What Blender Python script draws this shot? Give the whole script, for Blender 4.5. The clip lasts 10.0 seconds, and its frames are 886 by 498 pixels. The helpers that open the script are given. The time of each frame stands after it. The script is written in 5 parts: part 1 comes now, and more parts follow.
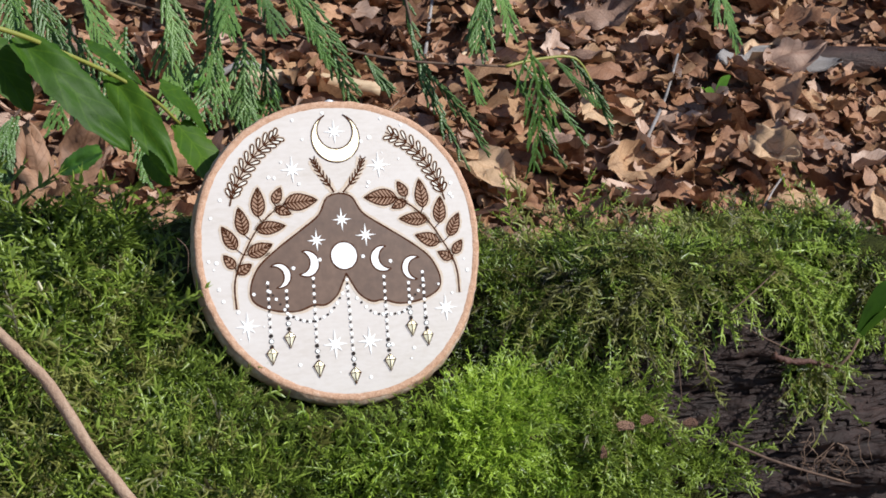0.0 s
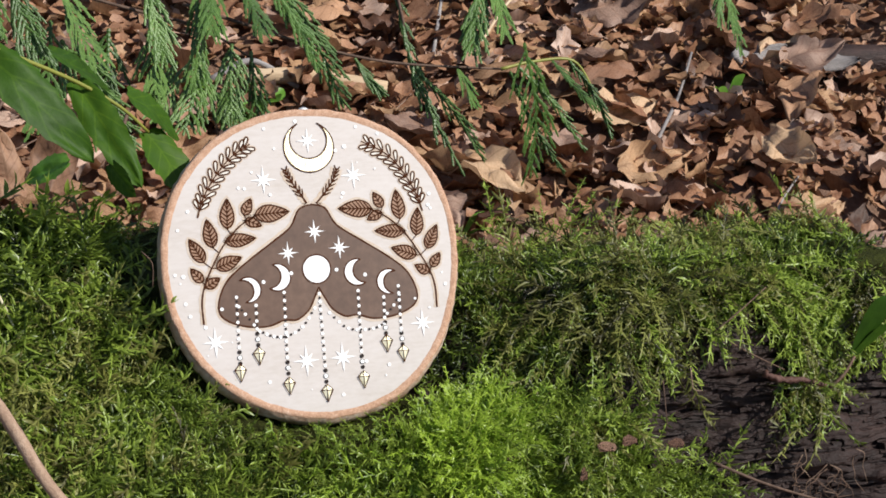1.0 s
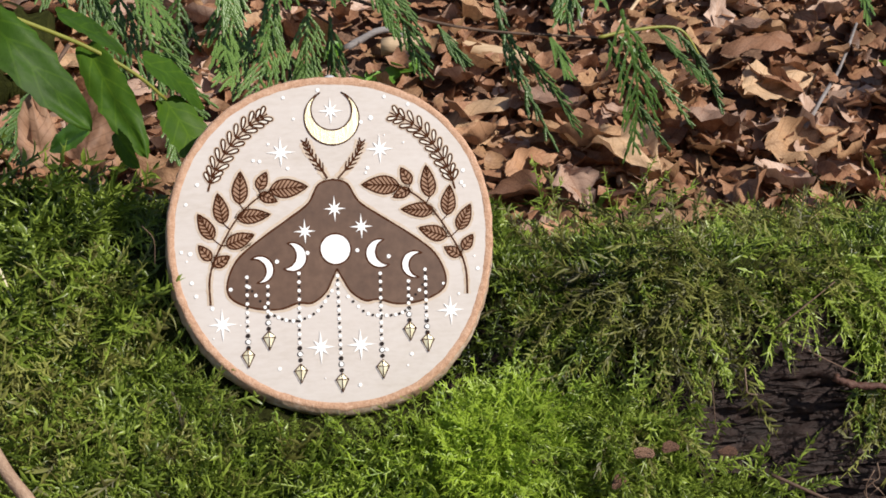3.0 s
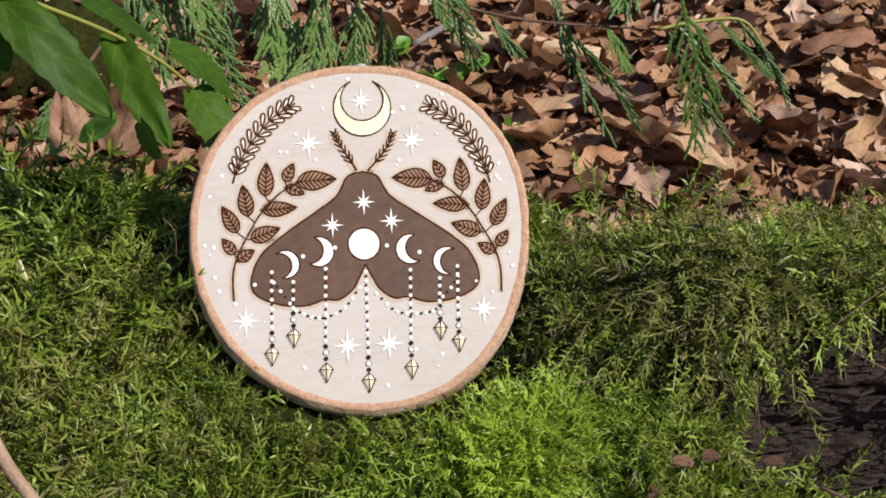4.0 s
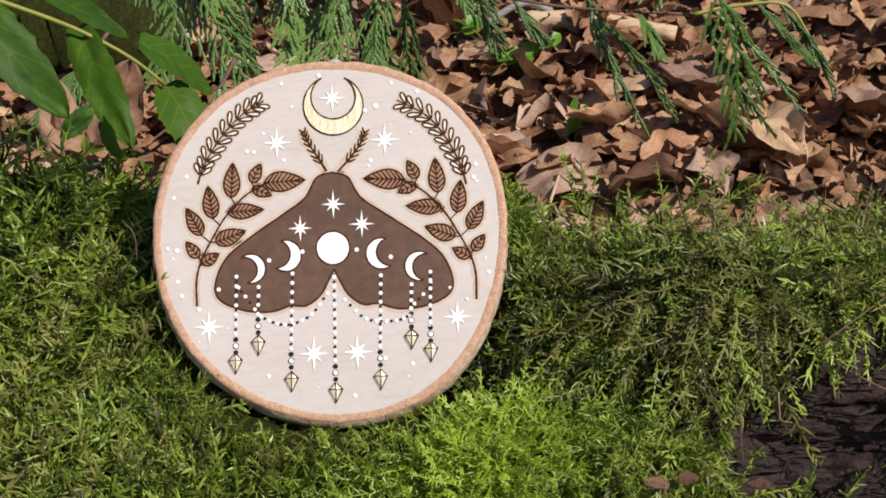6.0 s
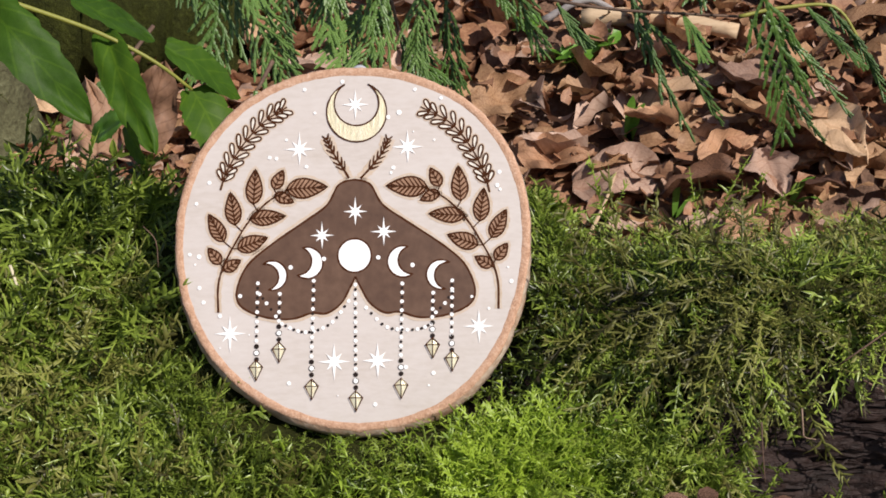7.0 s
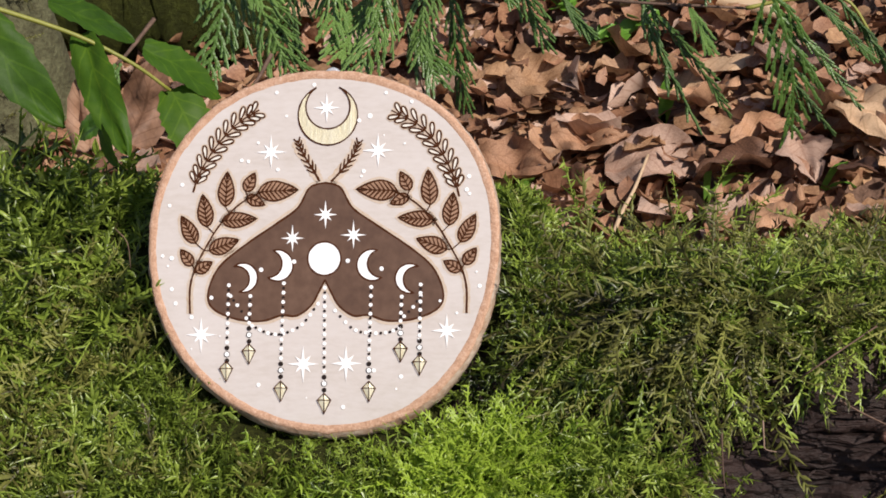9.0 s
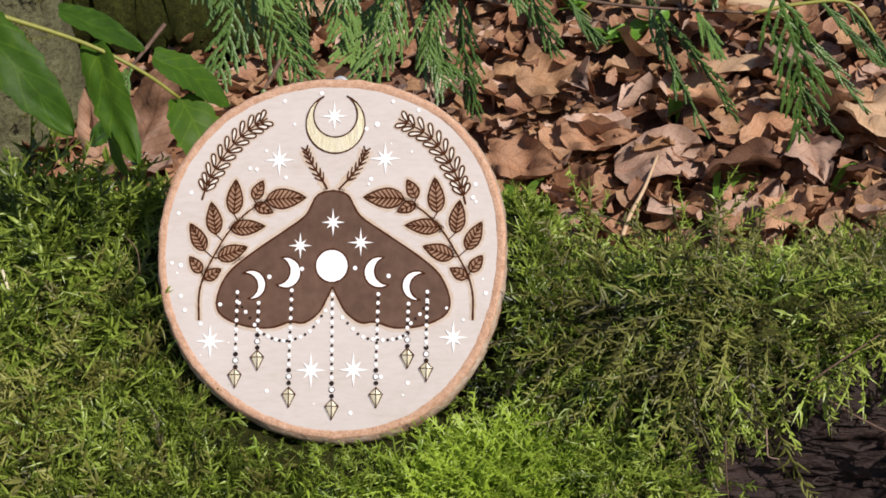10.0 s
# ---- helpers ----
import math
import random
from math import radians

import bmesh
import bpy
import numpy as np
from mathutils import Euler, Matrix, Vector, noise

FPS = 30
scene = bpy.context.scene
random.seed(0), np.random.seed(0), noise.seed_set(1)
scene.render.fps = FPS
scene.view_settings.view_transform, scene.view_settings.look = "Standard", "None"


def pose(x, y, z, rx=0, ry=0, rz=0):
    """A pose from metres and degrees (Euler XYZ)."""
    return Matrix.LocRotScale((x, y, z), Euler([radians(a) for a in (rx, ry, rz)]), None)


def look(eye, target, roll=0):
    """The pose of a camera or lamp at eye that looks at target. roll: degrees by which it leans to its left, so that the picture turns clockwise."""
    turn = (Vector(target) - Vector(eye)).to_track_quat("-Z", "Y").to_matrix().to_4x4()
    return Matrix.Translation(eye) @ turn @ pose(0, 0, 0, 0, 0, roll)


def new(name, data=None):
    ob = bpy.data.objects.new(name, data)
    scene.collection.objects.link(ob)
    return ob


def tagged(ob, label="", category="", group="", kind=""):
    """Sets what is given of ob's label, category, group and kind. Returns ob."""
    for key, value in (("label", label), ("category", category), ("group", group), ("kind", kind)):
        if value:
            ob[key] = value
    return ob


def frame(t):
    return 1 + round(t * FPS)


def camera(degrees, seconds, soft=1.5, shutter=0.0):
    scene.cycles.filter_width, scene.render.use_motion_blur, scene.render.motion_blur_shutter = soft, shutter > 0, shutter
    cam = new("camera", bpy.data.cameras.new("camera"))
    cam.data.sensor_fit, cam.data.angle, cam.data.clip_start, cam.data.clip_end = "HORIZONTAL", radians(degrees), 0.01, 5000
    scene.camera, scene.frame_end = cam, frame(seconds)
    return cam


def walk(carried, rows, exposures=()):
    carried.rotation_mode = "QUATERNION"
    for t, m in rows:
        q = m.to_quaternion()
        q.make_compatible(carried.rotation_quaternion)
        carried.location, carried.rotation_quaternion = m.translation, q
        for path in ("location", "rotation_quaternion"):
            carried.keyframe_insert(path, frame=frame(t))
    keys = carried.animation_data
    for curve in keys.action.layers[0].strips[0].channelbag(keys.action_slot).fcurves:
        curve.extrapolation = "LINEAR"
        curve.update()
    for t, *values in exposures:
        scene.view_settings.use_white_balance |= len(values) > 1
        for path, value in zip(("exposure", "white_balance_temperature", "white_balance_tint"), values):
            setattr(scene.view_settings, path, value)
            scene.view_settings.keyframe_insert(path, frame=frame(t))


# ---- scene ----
cam = camera(30, 10.0, soft=1.7)
PATH = [
    (0, (-0.2415, -0.7201, 0.3910), (0.0984, 0.1007, -0.0682), 6.86),
    (0.5, (-0.2265, -0.7106, 0.3907), (0.1104, 0.1111, -0.0690), 6.72),
    (1, (-0.2016, -0.7006, 0.3917), (0.1160, 0.1245, -0.0756), 6.47),
    (1.5, (-0.1740, -0.6970, 0.3864), (0.1087, 0.1350, -0.0910), 5.84),
    (2, (-0.1439, -0.6927, 0.3848), (0.0933, 0.1488, -0.1007), 4.71),
    (2.5, (-0.1130, -0.6844, 0.3820), (0.0814, 0.1645, -0.1094), 3.62),
    (2.7, (-0.0999, -0.6785, 0.3791), (0.0850, 0.1718, -0.1135), 3.43),
    (3.8, (-0.0606, -0.6502, 0.3538), (0.0753, 0.2117, -0.1347), 2.47),
    (4, (-0.0504, -0.6484, 0.3547), (0.0649, 0.2141, -0.1381), 1.91),
    (4.5, (-0.0240, -0.6363, 0.3538), (0.0613, 0.2252, -0.1467), 1.03),
    (5, (0.0021, -0.6280, 0.3502), (0.0569, 0.2320, -0.1572), 0.12),
    (5.5, (0.0186, -0.6231, 0.3511), (0.0525, 0.2360, -0.1596), -0.49),
    (6.8, (0.0545, -0.6084, 0.3565), (0.0381, 0.2491, -0.1577), -1.59),
    (7, (0.0605, -0.6073, 0.3568), (0.0280, 0.2485, -0.1594), -2.03),
    (7.5, (0.0796, -0.6023, 0.3616), (0.0200, 0.2467, -0.1635), -2.65),
    (8, (0.0942, -0.5977, 0.3642), (0.0196, 0.2467, -0.1664), -3.15),
    (8.5, (0.1070, -0.5959, 0.3692), (0.0230, 0.2453, -0.1650), -3.44),
    (9, (0.1145, -0.5946, 0.3718), (0.0241, 0.2448, -0.1640), -3.63),
    (9.5, (0.1180, -0.5951, 0.3768), (0.0216, 0.2421, -0.1616), -3.87),
    (10, (0.1183, -0.5956, 0.3804), (0.0194, 0.2405, -0.1591), -3.91),
]
walk(cam, [(t, look(eye, aim, roll)) for t, eye, aim, roll in PATH], exposures=[(0.0, 0.40, 5950, 8), (1.0, 0.38, 6200, 9), (2.5, 0.35, 6500, 10), (5.0, 0.29, 6480, 12), (10.0, 0.30, 6480, 14)])

# ---- light: dappled forest sun from the right, open sky above ----
SUN_ELEVATION, SUN_AZIMUTH = radians(47), radians(126)   # azimuth clockwise from +y
world = bpy.data.worlds.new("sky")
scene.world = world
world.use_nodes = True
sky = world.node_tree.nodes.new("ShaderNodeTexSky")
sky.sky_type, sky.sun_disc = "NISHITA", False
sky.sun_elevation, sky.sun_rotation = SUN_ELEVATION, SUN_AZIMUTH
back = world.node_tree.nodes["Background"]
back.inputs["Strength"].default_value = 0.078
world.node_tree.links.new(sky.outputs[0], back.inputs[0])
sun_dir = Vector((math.sin(SUN_AZIMUTH) * math.cos(SUN_ELEVATION), math.cos(SUN_AZIMUTH) * math.cos(SUN_ELEVATION), math.sin(SUN_ELEVATION)))
sun = new("sun", bpy.data.lights.new("sun", "SUN"))
sun.data.energy, sun.data.angle, sun.data.color = 4.35, radians(0.6), (1.0, 0.94, 0.85)
sun.matrix_world = look(sun_dir * 20, (0, 0, 0))

# ---- small builders ----
rng = random.Random(7)
nrng = np.random.default_rng(7)


class Geo:
    """Vertices and faces of one mesh."""

    def __init__(self):
        self.v, self.f = [], []

    def add(self, verts, faces):
        n = len(self.v)
        self.v.extend([tuple(p) for p in verts])
        self.f.extend([tuple(i + n for i in face) for face in faces])
        return self

    def mesh(self, name, material, smooth=False):
        me = bpy.data.meshes.new(name)
        me.from_pydata(self.v, [], self.f)
        me.materials.append(material)
        if smooth:
            me.polygons.foreach_set("use_smooth", [True] * len(me.polygons))
        me.update()
        return me


def part(name, geo, material, parent, label="", smooth=False):
    ob = new(name, geo.mesh(name, material, smooth))
    ob.parent = parent
    return tagged(ob, label) if label else ob


def thing(name, geo, material, label, category, group="", kind="", smooth=False):
    return tagged(new(name, geo.mesh(name, material, smooth)), label, category, group, kind)


def empty(name, label, category, group="", m=None):
    ob = new(name)
    if m is not None:
        ob.matrix_world = m
    return tagged(ob, label, category, group)


def curve(points, n):
    """n + 1 points of a smooth line through the given ones."""
    p = [Vector(q) for q in points]
    p = [2 * p[0] - p[1], *p, 2 * p[-1] - p[-2]]
    out = []
    for k in range(n + 1):
        s = k / n * (len(p) - 3)
        i = min(int(s), len(p) - 4)
        u = s - i
        a, b, c, d = p[i:i + 4]
        out.append(0.5 * (2 * b + (c - a) * u + (2 * a - 5 * b + 4 * c - d) * u * u + (3 * b - a - 3 * c + d) * u ** 3))
    return out


def tube(geo, points, r0, r1, sides=7, lump=0.0):
    """A tapering round rod along the points, closed at both ends."""
    pts = [Vector(p) for p in points]
    verts, faces = [], []
    for i, p in enumerate(pts):
        d = (pts[min(i + 1, len(pts) - 1)] - pts[max(i - 1, 0)]).normalized()
        a = d.orthogonal().normalized() if i == 0 else (a - d * a.dot(d)).normalized()
        b = d.cross(a)
        r = r0 + (r1 - r0) * i / (len(pts) - 1)
        for k in range(sides):
            w = 2 * math.pi * k / sides
            verts.append(p + (a * math.cos(w) + b * math.sin(w)) * r * (1 + lump * rng.uniform(-1, 1)))
    for i in range(len(pts) - 1):
        for k in range(sides):
            q = (k + 1) % sides
            faces.append((i * sides + k, i * sides + q, (i + 1) * sides + q, (i + 1) * sides + k))
    faces.append(tuple(range(sides))[::-1])
    faces.append(tuple((len(pts) - 1) * sides + k for k in range(sides)))
    return geo.add(verts, faces)


def sm(a, b, x):
    t = np.clip((x - a) / (b - a), 0, 1)
    return t * t * (3 - 2 * t)


# ---- materials ----
def surface(name, colors, scale=20.0, rough=0.7, bump=0.3, fine=6.0, coords="Object", stretch=(1, 1, 1), translucent=0.0,
            tint="", metal=0.0, specular=0.4, island=False, spread=0.25, distance=0.002):
    """Colours over two scales of noise, with relief; tint: a per-face value that shifts along the colours."""
    m = bpy.data.materials.new(name)
    m.use_nodes = True
    nt = m.node_tree
    n, link = nt.nodes, nt.links.new
    bsdf = n["Principled BSDF"]
    tc, mp = n.new("ShaderNodeTexCoord"), n.new("ShaderNodeMapping")
    mp.inputs["Scale"].default_value = stretch
    link(tc.outputs[coords], mp.inputs[0])
    big, small = n.new("ShaderNodeTexNoise"), n.new("ShaderNodeTexNoise")
    for node, s, d in ((big, scale, 4), (small, scale * fine, 6)):
        node.inputs["Scale"].default_value, node.inputs["Detail"].default_value = s, d
        node.inputs["Roughness"].default_value = 0.62
        link(mp.outputs[0], node.inputs["Vector"])
    mix = n.new("ShaderNodeMath")
    mix.operation = "MULTIPLY_ADD"
    mix.inputs[1].default_value = 0.45
    half = n.new("ShaderNodeMath")
    half.operation = "MULTIPLY"
    half.inputs[1].default_value = 0.55
    link(big.outputs[0], half.inputs[0])
    link(small.outputs[0], mix.inputs[0])
    link(half.outputs[0], mix.inputs[2])
    value = mix.outputs[0]
    shifts = []
    if tint:
        at = n.new("ShaderNodeAttribute")
        at.attribute_name = tint
        shifts.append((at.outputs["Fac"], 1.0))
    if island:
        shifts.append((n.new("ShaderNodeNewGeometry").outputs["Random Per Island"], spread * 2))
    else:
        shifts.append((n.new("ShaderNodeObjectInfo").outputs["Random"], spread))
    for out, amount in shifts:
        sub = n.new("ShaderNodeMath")
        sub.operation = "SUBTRACT"
        sub.inputs[1].default_value = 0.5
        link(out, sub.inputs[0])
        mad = n.new("ShaderNodeMath")
        mad.operation = "MULTIPLY_ADD"
        mad.inputs[1].default_value = amount
        link(sub.outputs[0], mad.inputs[0])
        link(value, mad.inputs[2])
        value = mad.outputs[0]
    ramp = n.new("ShaderNodeValToRGB")
    el = ramp.color_ramp.elements
    while len(el) < len(colors):
        el.new(0.5)
    for i, c in enumerate(colors):
        el[i].position = 0.22 + 0.56 * i / max(1, len(colors) - 1)
        el[i].color = (*c, 1)
    link(value, ramp.inputs[0])
    link(ramp.outputs[0], bsdf.inputs["Base Color"])
    bsdf.inputs["Roughness"].default_value, bsdf.inputs["Metallic"].default_value = rough, metal
    bsdf.inputs["Specular IOR Level"].default_value = specular
    if bump:
        bp = n.new("ShaderNodeBump")
        bp.inputs["Strength"].default_value, bp.inputs["Distance"].default_value = bump, distance
        link(mix.outputs[0], bp.inputs["Height"])
        link(bp.outputs[0], bsdf.inputs["Normal"])
    if translucent:
        tr, ms = n.new("ShaderNodeBsdfTranslucent"), n.new("ShaderNodeMixShader")
        link(ramp.outputs[0], tr.inputs[0])
        ms.inputs[0].default_value = translucent
        link(bsdf.outputs[0], ms.inputs[1])
        link(tr.outputs[0], ms.inputs[2])
        link(ms.outputs[0], n["Material Output"].inputs[0])
    return m


M_FACE = surface("pale_birch", [(0.42, 0.362, 0.310), (0.515, 0.463, 0.428), (0.575, 0.532, 0.505)], 14, 0.5, 0.06, 12, stretch=(1, 1, 3), spread=0, distance=0.0005)
M_BARK = surface("cut_bark", [(0.25, 0.125, 0.07), (0.47, 0.28, 0.18), (0.64, 0.46, 0.35)], 320, 0.85, 0.4, 4, spread=0)
M_SIDE = surface("bark_side", [(0.10, 0.055, 0.035), (0.34, 0.21, 0.13), (0.50, 0.40, 0.31), (0.62, 0.57, 0.50)], 60, 0.8, 0.8, 5, spread=0)
M_STAIN = surface("brown_wood_stain", [(0.050, 0.024, 0.014), (0.096, 0.051, 0.031), (0.150, 0.086, 0.055)], 28, 0.45, 0.08, 8, spread=0, distance=0.0005)
M_BURN = surface("burnt_line", [(0.034, 0.010, 0.004), (0.080, 0.028, 0.010)], 300, 0.8, 0.0, spread=0, specular=0.12)
M_DOT = surface("black_brown_paint", [(0.010, 0.005, 0.004), (0.020, 0.010, 0.007)], 300, 0.6, 0.0, spread=0, specular=0.2)
M_SCORCH = surface("scorched_wood", [(0.36, 0.24, 0.14), (0.50, 0.40, 0.31), (0.54, 0.48, 0.43)], 160, 0.55, 0.0, spread=0)
M_CREAM = surface("bare_cream_wood", [(0.60, 0.55, 0.47), (0.70, 0.66, 0.59)], 200, 0.5, 0.0, spread=0)
M_TAN = surface("shaded_leaf_stain", [(0.20, 0.105, 0.058), (0.36, 0.215, 0.135)], 200, 0.6, 0.0, spread=0)
M_WHITE = surface("white_paint", [(0.80, 0.79, 0.78), (0.87, 0.86, 0.85)], 200, 0.45, 0.1, spread=0, distance=0.0003)
M_GOLD = surface("gold_foil", [(0.62, 0.52, 0.29), (0.78, 0.70, 0.48), (0.87, 0.82, 0.66)], 500, 0.36, 0.6, 3, stretch=(1, 1, 0.25), metal=0.4, spread=0, distance=0.0006)
M_STEEL = surface("white_metal", [(0.7, 0.7, 0.7), (0.82, 0.82, 0.82)], 200, 0.3, 0.05, metal=0.6, spread=0)
M_WOOD = surface("wet_rotten_wood", [(0.008, 0.0045, 0.0035), (0.028, 0.014, 0.011), (0.080, 0.043, 0.034)], 45, 0.6, 1.0, 7, specular=0.32, stretch=(0.6, 1.4, 1.4), spread=0.2, distance=0.004)
M_MOSS = surface("green_moss", [(0.020, 0.028, 0.005), (0.080, 0.114, 0.015), (0.178, 0.248, 0.032), (0.34, 0.44, 0.072)], 25, 0.34, 0.0, 5, translucent=0.42, tint="tint", island=True, spread=0.16, specular=0.5)
M_CUSHION = surface("yellow_green_moss", [(0.030, 0.052, 0.006), (0.098, 0.158, 0.014), (0.195, 0.305, 0.024), (0.35, 0.48, 0.050)], 25, 0.38, 0.0, 5, translucent=0.4, tint="tint", island=True, spread=0.16, specular=0.6)
M_DRYMOSS = surface("olive_moss", [(0.030, 0.025, 0.009), (0.095, 0.090, 0.022), (0.170, 0.175, 0.038), (0.29, 0.30, 0.075)], 25, 0.45, 0.0, 5, translucent=0.33, tint="tint", island=True, spread=0.12, specular=0.45)
# kept dark so that gaps between the shoots look shaded
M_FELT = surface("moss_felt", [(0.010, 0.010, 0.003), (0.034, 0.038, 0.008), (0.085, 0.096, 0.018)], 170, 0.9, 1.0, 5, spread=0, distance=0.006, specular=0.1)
M_SOIL = surface("leaf_mould", [(0.07, 0.038, 0.025), (0.17, 0.098, 0.065), (0.28, 0.17, 0.115)], 18, 0.9, 1.0, 8, spread=0, distance=0.01)
M_CEDAR = surface("cedar_green", [(0.038, 0.080, 0.014), (0.090, 0.175, 0.030), (0.19, 0.31, 0.07)], 60, 0.46, 0.4, 6, translucent=0.22, spread=0.35, specular=0.6, distance=0.0006)
M_TWIG = surface("twig_bark", [(0.05, 0.028, 0.018), (0.15, 0.090, 0.060), (0.27, 0.185, 0.13)], 80, 0.75, 0.6, 5, spread=0.4)
M_STICK = surface("light_stick_bark", [(0.15, 0.085, 0.055), (0.32, 0.21, 0.14), (0.46, 0.34, 0.25)], 120, 0.7, 0.8, 5, spread=0)
M_STEM = surface("yellow_green_stem", [(0.16, 0.17, 0.025), (0.27, 0.26, 0.05)], 90, 0.45, 0.2, spread=0.2)
M_SEED = surface("fresh_green_leaf", [(0.07, 0.19, 0.02), (0.15, 0.33, 0.04), (0.24, 0.45, 0.08)], 60, 0.4, 0.2, translucent=0.35, spread=0.2)
M_GREY = surface("weathered_grey_wood", [(0.10, 0.085, 0.08), (0.26, 0.235, 0.225), (0.42, 0.39, 0.37)], 40, 0.8, 0.6, 6, stretch=(0.4, 2, 2), spread=0.2)
M_PALE = surface("bleached_wood", [(0.32, 0.21, 0.12), (0.52, 0.38, 0.24), (0.66, 0.53, 0.37)], 30, 0.75, 0.5, 6, stretch=(0.3, 2, 2), spread=0.3)
M_BLADE = surface("dry_grass", [(0.42, 0.36, 0.22), (0.62, 0.56, 0.40)], 90, 0.6, 0.2, spread=0.2)
M_CHIP = surface("brown_bark_chip", [(0.035, 0.016, 0.010), (0.13, 0.064, 0.040), (0.31, 0.18, 0.115)], 140, 0.75, 0.7, 5, spread=0.5)

M_REDROOT = surface("red_rotten_bark", [(0.03, 0.012, 0.008), (0.08, 0.034, 0.024), (0.16, 0.085, 0.06)], 120, 0.7, 0.8, 5, spread=0)


def veined(name, colors, rough, translucent, veins, contrast, spread, scale=30, specular=0.4):
    """A leaf surface: mottled colour and side veins running out from the midrib."""
    m = surface(name, colors, scale, rough, 0.35, 7, translucent=translucent, spread=spread, specular=specular)
    nt = m.node_tree
    n, link = nt.nodes, nt.links.new
    ramp = next(q for q in n if q.bl_idname == "ShaderNodeValToRGB")
    uv, sep = n.new("ShaderNodeTexCoord"), n.new("ShaderNodeSeparateXYZ")
    link(uv.outputs["UV"], sep.inputs[0])

    def op(kind, a, b=None):
        q = n.new("ShaderNodeMath")
        q.operation = kind
        for slot, v in ((0, a), (1, b)):
            if v is None:
                continue
            if isinstance(v, (int, float)):
                q.inputs[slot].default_value = v
            else:
                link(v, q.inputs[slot])
        return q.outputs[0]

    across = op("ABSOLUTE", op("SUBTRACT", sep.outputs[1], 0.5))
    phase = op("FRACT", op("SUBTRACT", op("MULTIPLY", sep.outputs[0], veins), op("MULTIPLY", across, veins * 0.55)))
    side = op("LESS_THAN", op("ABSOLUTE", op("SUBTRACT", phase, 0.5)), 0.07)
    mid = op("LESS_THAN", across, 0.025)
    vein = op("MAXIMUM", side, mid)
    mixer = n.new("ShaderNodeMix")
    mixer.data_type, mixer.blend_type = "RGBA", "MULTIPLY"
    link(op("MULTIPLY", vein, 0.75), mixer.inputs[0])
    link(ramp.outputs[0], mixer.inputs[6])
    mixer.inputs[7].default_value = (*contrast, 1)
    for q in list(nt.links):
        if q.from_socket == ramp.outputs[0] and q.to_node != mixer:
            link(mixer.outputs[2], q.to_socket)
    return m


M_GRAPE = veined("glossy_evergreen_leaf", [(0.022, 0.055, 0.005), (0.042, 0.098, 0.008), (0.080, 0.150, 0.012)], 0.5, 0.32, 5, (1.5, 1.35, 1.2), 0.3, 25, 0.16)
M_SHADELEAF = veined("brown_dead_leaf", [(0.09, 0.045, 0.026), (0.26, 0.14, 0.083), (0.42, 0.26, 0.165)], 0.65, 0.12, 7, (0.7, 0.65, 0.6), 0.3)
M_LITTER = [
    veined("red_brown_dead_leaf", [(0.085, 0.038, 0.020), (0.28, 0.138, 0.076), (0.52, 0.295, 0.165)], 0.58, 0.15, 7, (0.75, 0.7, 0.65), 0.5, 55),
    veined("tan_dead_leaf", [(0.21, 0.105, 0.052), (0.46, 0.275, 0.148), (0.66, 0.45, 0.275)], 0.6, 0.2, 7, (0.75, 0.7, 0.65), 0.45, 50),
    veined("dark_dead_leaf", [(0.040, 0.020, 0.012), (0.11, 0.053, 0.032), (0.20, 0.108, 0.066)], 0.5, 0.08, 6, (0.75, 0.7, 0.65), 0.4, 50),
    veined("greyish_dead_leaf", [(0.14, 0.080, 0.056), (0.35, 0.220, 0.158), (0.54, 0.375, 0.285)], 0.52, 0.12, 7, (0.78, 0.7, 0.66), 0.45, 55),
]

# ---- ground: one sheet, banked up under the log and rising behind it, level far off ----
LEAN = radians(35)


def ground_z(x, y):
    near = -0.545 + 0.119 * np.clip(x, -1.6, 1.6) + 0.341 * np.clip(y, 0.45, 1.8)
    bed = np.exp(-((y - 0.035) / 0.16) ** 2) * (1 - sm(1.1, 1.9, np.abs(x)))   # the soil that the log has sunk into
    near = near + (-0.245 - near) * bed
    return near + 0.012 * np.sin(7 * x + 1) * np.cos(6 * y) + 0.008 * np.sin(17 * x) * np.sin(15 * y + 2)


def graded(lo, hi, fine, n_far):
    inner = list(np.arange(lo, hi + 1e-6, fine))
    out = [150.0 * (k / n_far) ** 3 for k in range(1, n_far + 1)]
    return [lo - o for o in out[::-1]] + inner + [hi + o for o in out]


gx, gy = graded(-1.2, 1.6, 0.035, 14), graded(-0.9, 2.4, 0.035, 14)
geo = Geo()
geo.v = [(float(x), float(y), float(ground_z(x, y))) for y in gy for x in gx]
w = len(gx)
geo.f = [(j * w + i, j * w + i + 1, (j + 1) * w + i + 1, (j + 1) * w + i) for j in range(len(gy) - 1) for i in range(w - 1)]
thing("ground", geo, M_SOIL, "dark damp leaf mould of the forest floor", "ground", kind="structure", smooth=True)

# ---- the fallen log; its axis lies along x. Slanted axes (x, depth, up the slope) in decimetres ----
AXIS_Y, AXIS_Z, RADIUS = 1.10, -1.00, 1.18


def hump(phi, at, width):
    return np.exp(-((phi - at) / width) ** 2)


def wave(x, phi):
    return 0.045 * np.sin(2.3 * x + 0.03 * phi) * np.cos(0.07 * phi + 1.3 * x) + 0.03 * np.sin(5.1 * x + 0.11 * phi + 1) + 0.018 * np.sin(11 * x - 0.2 * phi)


